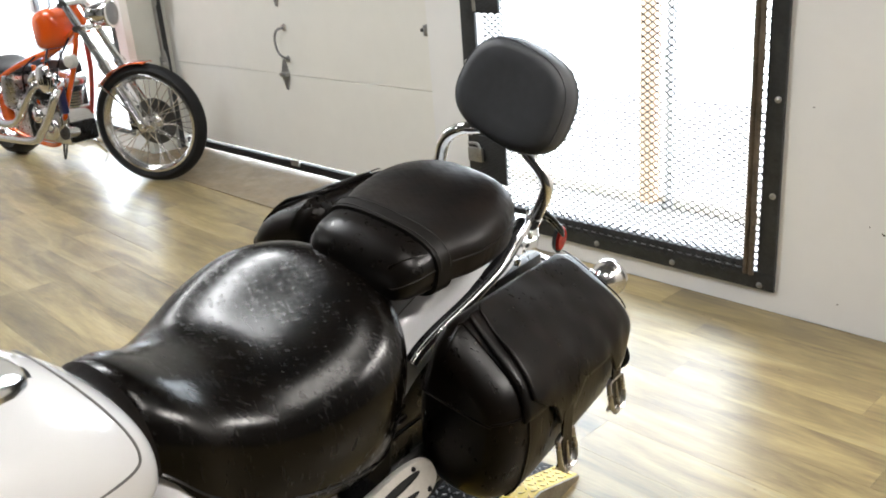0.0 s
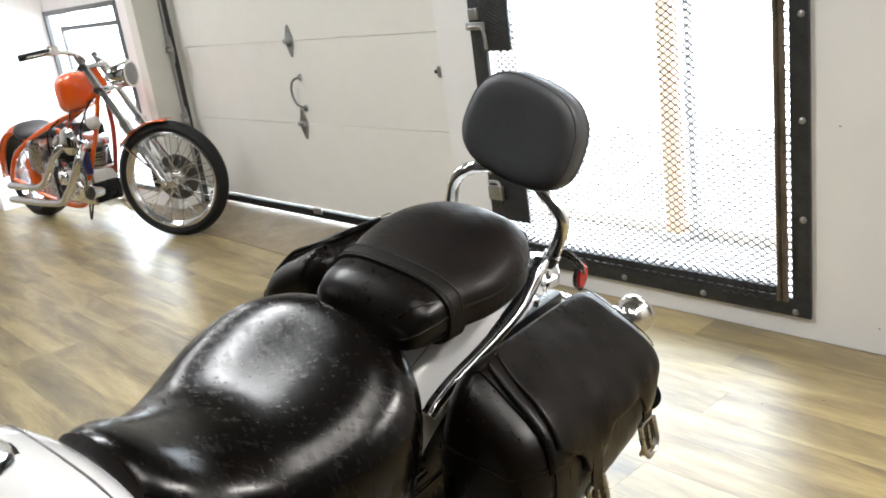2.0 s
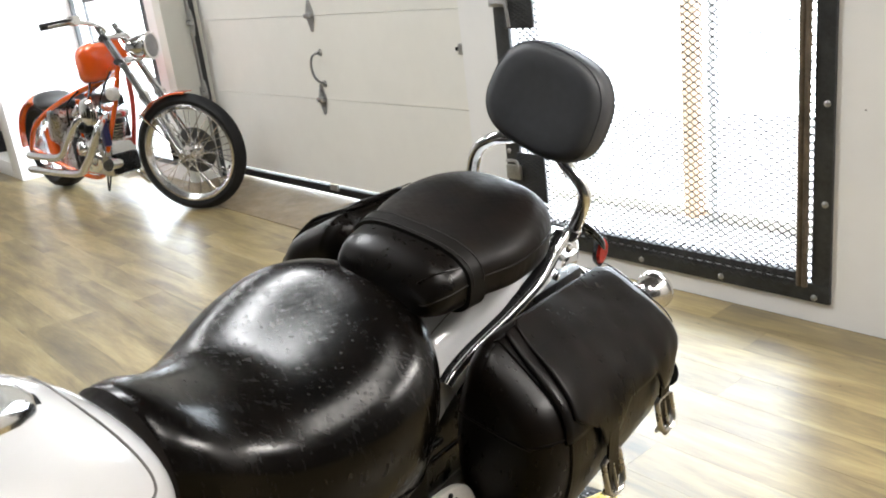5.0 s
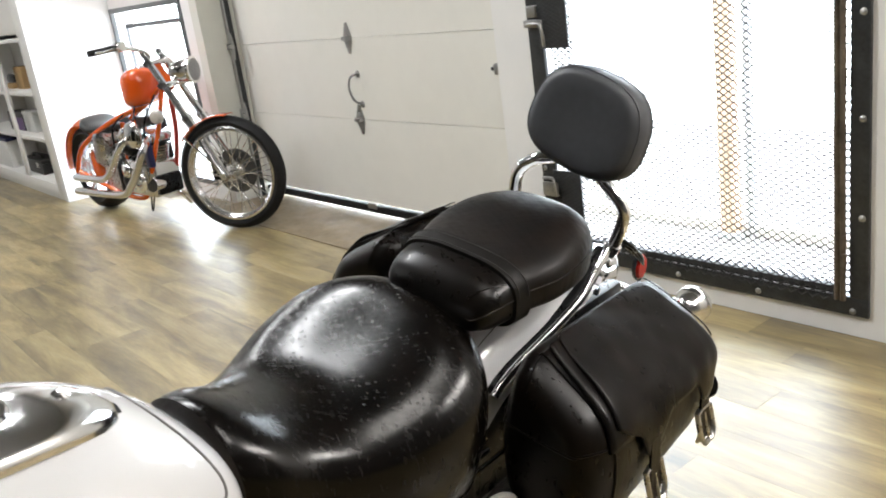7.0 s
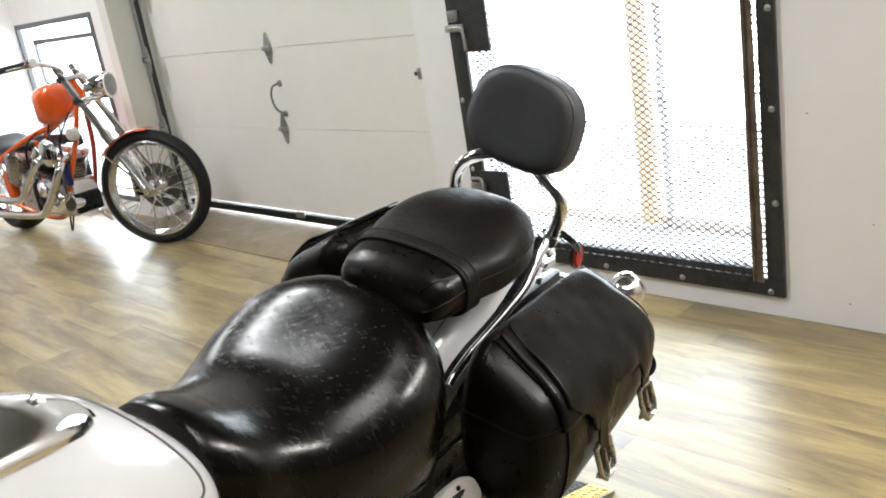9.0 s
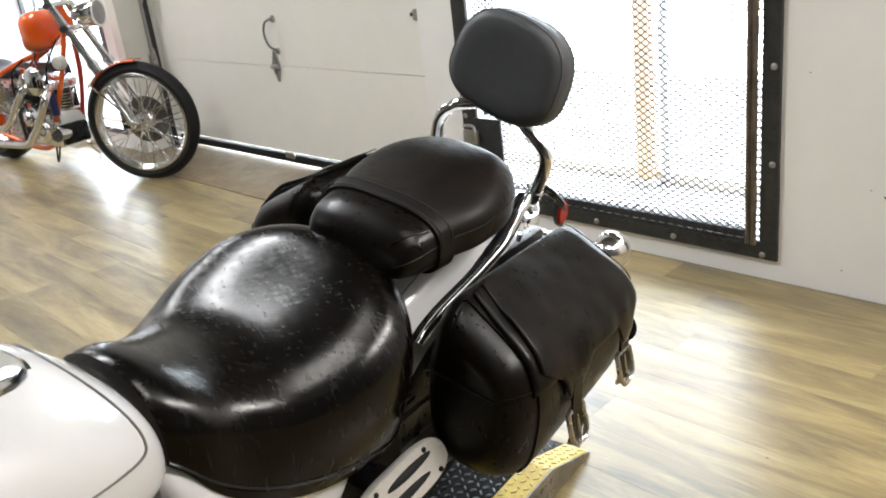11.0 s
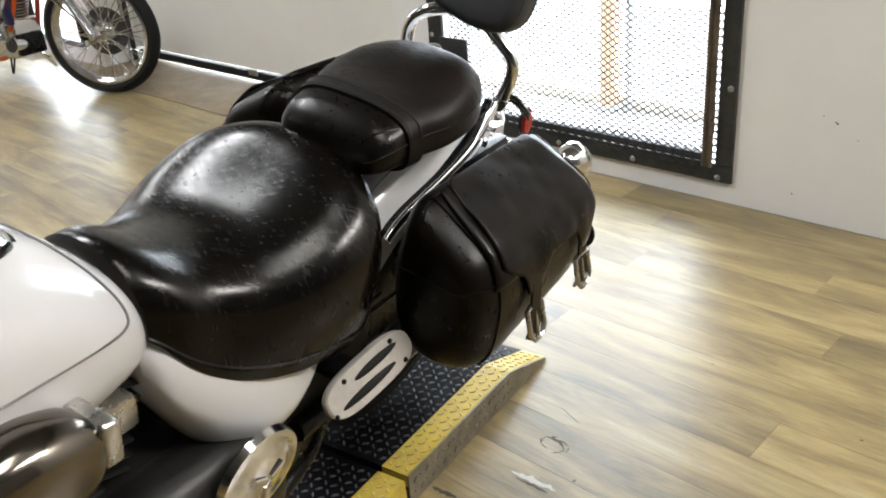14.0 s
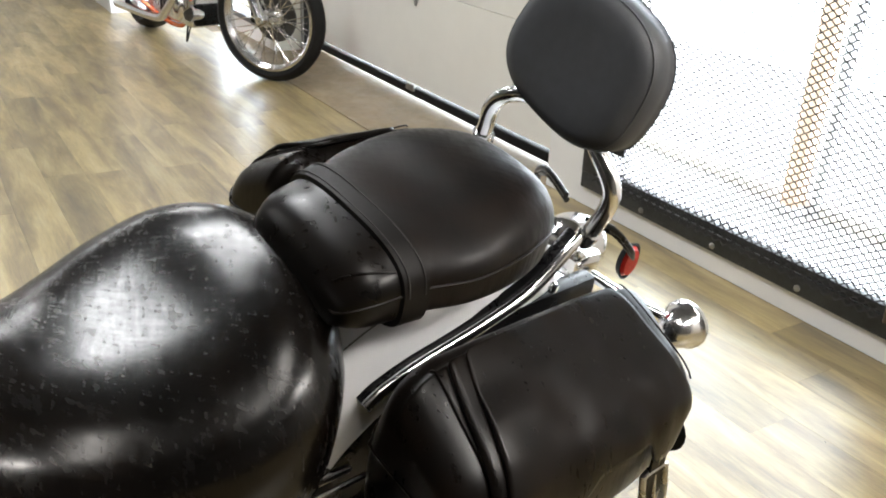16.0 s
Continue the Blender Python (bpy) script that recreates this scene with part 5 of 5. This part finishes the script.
# frame
for s in (1, -1):
    # The far tube takes the darker copy, its shade being in the colour.
    part("frame_downtube", tube([(1.25, -s * 0.02, 0.86), (1.165, -s * 0.06, 0.62), (1.01, -s * 0.09, 0.36), (0.90, -s * 0.09, 0.20), (0.77, -s * 0.10, 0.14), (0.45, -s * 0.11, 0.17), (0.0, -s * 0.15, 0.30)], 0.0155, 12, 6), SHADEDORANGE if s < 0 else ORANGE, chop, "orange frame tube")
    part("frame_upper_tube", tube([(-0.05, -s * 0.15, 0.30), (0.06, -s * 0.145, 0.44), (0.22, -s * 0.12, 0.54), (0.45, -s * 0.09, 0.625), (0.67, -s * 0.05, 0.69), (0.95, 0, 0.76), (1.27, 0, 0.90)], 0.018, 12, 6), ORANGE, chop, "orange frame tube")
    part("seat_tube", tube([(0.62, -s * 0.04, 0.64), (0.58, -s * 0.04, 0.40), (0.60, -s * 0.04, 0.17)], 0.016, 10, 4), ORANGE, chop, "orange frame tube")
part("steering_head", tube([(1.21, 0, 1.0), (1.33, 0, 0.86)], 0.032, 14), ORANGE, chop)
# tank
CT = [(-0.19, 0.02, 0.03, -0.06), (-0.17, 0.08, 0.08, -0.10), (-0.11, 0.115, 0.115, -0.115), (0.0, 0.13, 0.13, -0.115), (0.10, 0.115, 0.12, -0.10), (0.16, 0.07, 0.08, -0.07), (0.18, 0.02, 0.03, -0.03)]
bm = body([(y, w * 0.95, zt, zb) for y, w, zt, zb in CT], -0.19, 0.18, 26, 28, 0.6, 0.6, 0.45)
bm.transform(Matrix.Translation((0.945, 0, 0.865)) @ pose(0, 0, 0, 0, -4, 0) @ Matrix.Diagonal((0.74, 1, 1, 1)) @ pose(0, 0, 0, 0, 0, -90))
ct = part("fuel_tank", bm, ORANGE, chop, "glossy orange teardrop tank")
part("filler_cap", lathe([(0, 0.02), (0.03, 0.018), (0.035, 0.0), (0, 0)], pose(0.97, 0.0, 0.988), 18), CHROME, ct)
part("tank_badge", lathe([(0, 0.004), (0.03, 0.003), (0.035, 0.0), (0, 0)], pose(0.83, -0.10, 0.85, 90, 0, -35) @ Matrix.Diagonal((0.9, 1.3, 1, 1)), 18), DULL, ct)
# seat and rear fender
bm = body([(-0.17, 0.03, 0.07, 0.02), (-0.14, 0.12, 0.085, 0.0), (-0.03, 0.14, 0.045, -0.03), (0.08, 0.11, 0.03, -0.03), (0.17, 0.05, 0.03, -0.02), (0.19, 0.02, 0.02, -0.01)], -0.17, 0.19, 20, 24, 0.7, 0.7, 0.4)
bm.transform(Matrix.Translation((0.25, 0, 0.60)) @ pose(0, 0, 0, 0, 0, -90))
part("saddle", bm, TOOL, chop, "dark grey low saddle")
bm = bmesh.new()
rows = []
for k in range(25):
    a = radians(-95 + 150 * k / 24)
    ring = []
    for i, (b, g) in enumerate([(j, 0.0) for j in range(-6, 7)] + [(j, -0.006) for j in range(6, -7, -1)]):
        u = b / 6
        r = 0.36 + g - 0.05 * abs(u) ** 3
        ring.append((0.03 + math.sin(a) * r, 0.115 * u * (1 if g == 0 else 0.96), 0.315 + math.cos(a) * r))
    rows.append(ring)
part("rear_fender", add_loft(bm, rows), ORANGE, chop, "glossy orange rear fender")
bm = bmesh.new()
rows = []
for k in range(25):
    a = radians(-52 + 60 * k / 24)
    ring = []
    for b, g in [(j, 0.0) for j in range(-5, 6)] + [(j, -0.005) for j in range(5, -6, -1)]:
        u = b / 5
        r = 0.357 + g - 0.007 * abs(u) ** 3
        ring.append(HUB + FWD * math.sin(a) * r + SIDE * (0.050 * u * (1 if g == 0 else 0.95)) + Vector((0, 0, math.cos(a) * r)))
    rows.append(ring)
ff = part("front_fender", add_loft(bm, rows), ORANGE, chop, "slim orange front fender")
for s in (1, -1):
    part("fender_stay", tube([HUB + SIDE * s * 0.07, HUB + SIDE * s * 0.065 + FWD * -0.25 + Vector((0, 0, 0.25))], 0.006, 8), CHROME, ff)
# engine: crankcase, two finned cylinders, covers
en = part("engine", box((0.72, -0.12, 0.15), (1.16, 0.12, 0.40), 0.05, 4), POLISH, chop, "polished twin-cylinder engine")
for cx, tilt in ((0.86, -24), (1.06, 22)):
    mcy = Matrix.Translation((cx, 0, 0.36)) @ pose(0, 0, 0, 0, tilt, 0)
    for k in range(9):
        part("fin", lathe([(0.05, 0.02 * k), (0.082, 0.02 * k), (0.082, 0.02 * k + 0.008), (0.05, 0.02 * k + 0.008)], mcy, 20, True), POLISH, en)
    # Barrel coloured dark to give the shade between the fins.
    part("cylinder", lathe([(0.0, -0.02), (0.062, -0.02), (0.062, 0.2), (0.0, 0.2)], mcy, 20), ENGINE, en, "cylinder barrel, dark for the shade between its fins")
    part("rocker_box", box((-0.07, -0.085, 0.19), (0.07, 0.085, 0.255), 0.022, 3, mcy), POLISH, en)
    part("pushrod_tube", tube([(cx - 0.01, -0.12, 0.34), mcy @ Vector((0, -0.10, 0.2))], 0.012, 8), CHROME, en)
part("timing_cover", lathe([(0, 0.03), (0.07, 0.028), (0.085, 0.015), (0.09, 0.0), (0, 0)], pose(1.0, -0.12, 0.27, 90), 28), CHROME, en)
ac = part("air_cleaner", lathe([(0, 0.05), (0.05, 0.048), (0.08, 0.035), (0.09, 0.01), (0.085, 0.0), (0, 0)], pose(1.0, -0.15, 0.59, 90), 28), CHROME, en, "round chrome air cleaner")
for k in range(6):
    part("rib", tube([(-0.075 + 0.03 * k, -0.165, 0.0), (-0.075 + 0.03 * k, -0.16, 0.07 - abs(k - 2.5) * 0.012)], 0.006, 6), BLACK, ac).matrix_local = Matrix.Translation((1.0, -0.035, 0.56))
part("cam_cover", lathe([(0, 0.022), (0.035, 0.02), (0.045, 0.01), (0.05, 0.0), (0, 0)], pose(0.84, -0.122, 0.33, 90), 24), CHROME, en)
part("intake", tube([(0.96, -0.08, 0.47), (0.96, -0.16, 0.50), (0.94, -0.19, 0.52)], 0.028, 12, 4), ENGINE, en)
# Dark sheet added behind the engine so its openings look shaded.
part("dark_rear_plate", box((0.48, 0.06, 0.20), (1.14, 0.10, 0.66), 0.02), ENGINE, en, "dark plate added for the shade behind the engine")
for pts in ([(1.02, -0.05, 0.74), (1.10, -0.12, 0.66), (1.06, -0.13, 0.52)], [(0.86, -0.06, 0.70), (0.80, -0.13, 0.62), (0.78, -0.14, 0.46)], [(1.28, -0.02, 0.82), (1.22, -0.10, 0.66), (1.20, -0.12, 0.50)]):
    part("cable", tube(pts, 0.0065, 6, 5), BLACK, en, "black ignition lead")
part("gearbox", box((0.45, -0.11, 0.16), (0.72, 0.11, 0.36), 0.04, 4), DULL, en)
part("oil_tank", body([(-0.13, 0.03, 0.1, -0.1), (-0.1, 0.09, 0.13, -0.13), (0.1, 0.09, 0.13, -0.13), (0.13, 0.03, 0.1, -0.1)], -0.13, 0.13, 14, 24, 0.6, 0.6), DULL, chop, "polished oil tank").data.transform(
    Matrix.Translation((0.30, 0, 0.47)) @ pose(0, 0, 0, 0, 15, 0))
part("battery_cover", box((0.08, -0.10, 0.24), (0.21, 0.10, 0.44), 0.03, 3), ORANGE, chop)
part("crank_pulley", lathe([(0, 0.012), (0.03, 0.01), (0.04, 0.0), (0, 0)], pose(0.80, -0.122, 0.26, 90), 20), ENGINE, en)
# Dark strip that stands for the shade between the two cases.
part("gear_gap", box((0.70, -0.125, 0.17), (0.735, 0.125, 0.40), 0.01), ENGINE, en, "dark strip added for the shade between engine and gearbox")
part("carburettor", box((0.90, -0.14, 0.44), (1.0, -0.06, 0.50), 0.015, 3), ENGINE, en)
part("regulator", box((0.89, -0.09, 0.17), (1.04, 0.09, 0.30), 0.015, 3), BLACK, chop, "black finned regulator")
part("oil_filter", tube([(1.0, -0.05, 0.24), (1.03, -0.13, 0.25)], 0.045, 18), CHROME, chop)
part("coil_cover", box((1.04, -0.14, 0.37), (1.10, -0.10, 0.55), 0.012, 3), BLUE, chop, "navy blue cover beside the engine")
# exhaust: two sweeping pipes along the right side
for pts, rr in (([(0.88, -0.10, 0.57), (0.85, -0.18, 0.53), (0.76, -0.215, 0.43), (0.67, -0.23, 0.34), (0.52, -0.235, 0.29), (0.115, -0.235, 0.285)], 0.025),
                ([(1.06, -0.10, 0.55), (1.11, -0.18, 0.49), (1.05, -0.21, 0.38), (0.93, -0.225, 0.27), (0.77, -0.235, 0.20), (0.08, -0.235, 0.185)], 0.025)):
    ex = part("exhaust_pipe", tube(pts, rr, 16, 7), POLISH, chop, "swept chrome exhaust pipe")
    part("exhaust_tip", tube([pts[-1], (pts[-1][0] - 0.02, pts[-1][1], pts[-1][2])], 0.021, 14), BLACK, ex)
part("horn", lathe([(0, 0.03), (0.03, 0.026), (0.042, 0.01), (0.042, -0.02), (0.02, -0.04), (0, -0.04)], pose(1.245, -0.10, 0.695, 90, 0, 30), 20), BOARD, chop, "pale round horn")
part("side_stand", tube([(0.85, 0.12, 0.15), (0.80, 0.24, 0.02)], 0.012, 8), CHROME, chop)
part("drain_bracket", tube([(0.86, -0.05, 0.15), (0.84, -0.07, 0.06), (0.80, -0.06, 0.05), (0.79, -0.04, 0.14)], 0.006, 8, 3), BLACK, chop)
part("belt_guard", tube([(0.5, 0.15, 0.30), (0.0, 0.16, 0.36)], 0.03, 8, flat=0.4), BLACK, chop)
# draw the body in a little towards the rear wheel
for ob in chop.children:
    if ob.name.split(".")[0] not in ("front_wheel", "rear_wheel", "brake_caliper", "fork_leg", "fork_yoke", "headlight", "handlebar", "front_fender", "rear_fender"):
        for o in (ob, *ob.children):
            o.data.transform(Matrix.Translation((-0.14 if ob is en and o.name.split(".")[0] != "air_cleaner" else 0.0, 0, 0)) @ Matrix.Diagonal((0.935, 1, 1, 1)))


# ---- floor planks ----
def plank_mesh(length, width):
    bm = box((0, 0, -0.004), (length, width, 0.0), 0.0)
    me = bpy.data.meshes.new("plank")
    bm.to_mesh(me)
    bm.free()
    me.materials.append(PLANK)
    return me


PW, PL = 0.148, 1.22
plank = plank_mesh(PL - 0.0006, PW - 0.0006)
rng = random.Random(7)
verts, faces = [], []
y = 2.996
while y > -9.0:
    near = y > -1.2
    y -= PW
    x = -9.6 - rng.random() * PL
    while x < 3.4:
        if near and -9.61 < x < 1.5:
            if not (y > 2.6 and x < -7):
                ob = new("plank", plank)
                ob.parent = floor
                ob.location = (x, y, 0.0)
        elif x + PL > -9.5:
            # the floor beyond, joined
            b = len(verts)
            x0, x1, y1 = max(x, -9.6), min(x + PL - 0.0006, 3.4), y + PW - 0.0006
            verts += [(x0, y, -0.004), (x1, y, -0.004), (x1, y1, -0.004), (x0, y1, -0.004), (x0, y, 0.0), (x1, y, 0.0), (x1, y1, 0.0), (x0, y1, 0.0)]
            faces += [(b + 4, b + 5, b + 6, b + 7), (b, b + 1, b + 5, b + 4), (b + 1, b + 2, b + 6, b + 5), (b + 2, b + 3, b + 7, b + 6), (b + 3, b, b + 4, b + 7)]
        x += PL
me = bpy.data.meshes.new("plank_rest")
me.from_pydata(verts, [], faces)
me.materials.append(PLANK)
ob = new("plank_rest", me)
ob.parent = floor
ob["kind"] = "stuff"

# ---- marks of wear on floor and wall ----
SCAR = material("worn_through_vinyl", (0.035, 0.028, 0.02), 0.7, var=0.5, scale=60, dark=(0.09, 0.075, 0.05))
PALE = material("lifted_vinyl_edge", (0.5, 0.46, 0.38), 0.4, var=0.2, scale=40)


def sliver(x0, y0, x1, y1, half, mat, name, bend=0.0):
    """A thin ragged streak lying on the floor."""
    a, b = Vector((x0, y0, 0.0009)), Vector((x1, y1, 0.0009))
    side = Vector((-(b - a).y, (b - a).x, 0)).normalized()
    bm = bmesh.new()
    up, down = [], []
    for k in range(13):
        f = k / 12
        w = half * math.sin(math.pi * f) ** 0.8 * (0.6 + 0.8 * rng.random()) + 0.0002
        c = a.lerp(b, f) + side * (bend * math.sin(math.pi * f) + (rng.random() - 0.5) * half)
        up.append(bm.verts.new(c + side * w))
        down.append(bm.verts.new(c - side * w))
    for k in range(12):
        bm.faces.new((down[k], down[k + 1], up[k + 1], up[k]))
    return part(name, bm, mat, floor, smooth=False)


for k in range(9):
    a = 0.7 * k + rng.random() * 0.4
    r = 0.022 + 0.010 * rng.random()
    cx, cy = -0.806 + r * math.cos(a) * 1.2, 1.593 + r * math.sin(a) * 0.8
    sliver(cx - 0.012 * math.sin(a + 0.4), cy + 0.010 * math.cos(a + 0.4), cx + 0.012 * math.sin(a), cy - 0.010 * math.cos(a), 0.0009 + 0.0016 * rng.random(), SCAR, "floor_scar")
sliver(-0.845, 1.603, -0.775, 1.587, 0.003, SCAR, "floor_scar", 0.012)
sliver(-0.808, 1.455, -0.724, 1.459, 0.0035, SCAR, "floor_scar")
sliver(-0.83, 1.468, -0.715, 1.475, 0.007, PALE, "floor_scar")
sliver(-0.880, 1.712, -0.804, 1.685, 0.0012, SCAR, "floor_scar")
sliver(-0.708, 1.523, -0.700, 1.523, 0.004, SCAR, "floor_scar")
sliver(-0.93, 1.322, -0.86, 1.330, 0.006, SCAR, "floor_scar")
for k in range(14):
    x, y = -1.6 + 2.2 * rng.random(), 1.5 + 1.4 * rng.random()
    sliver(x, y, x + 0.004 + 0.01 * rng.random(), y + 0.004 * (rng.random() - 0.5), 0.0016, SCAR, "floor_scar")
north = bpy.data.objects["wall_north"]
for x, z, r in ((-0.786, 0.342, 0.007), (-0.791, 0.346, 0.005), (-0.904, 0.085, 0.005), (-1.025, 0.704, 0.005), (-0.83, 0.36, 0.004), (-0.72, 0.30, 0.003), (-0.62, 0.62, 0.003)):
    part("scuff", lathe([(0, 0.0008), (r * 0.4, 0.0006), (r * 0.5, 0.0), (0, 0)], pose(x, 2.9995, z, 90) @ Matrix.Diagonal((1.3, 0.8, 1, 1)), 9), SCAR, north)
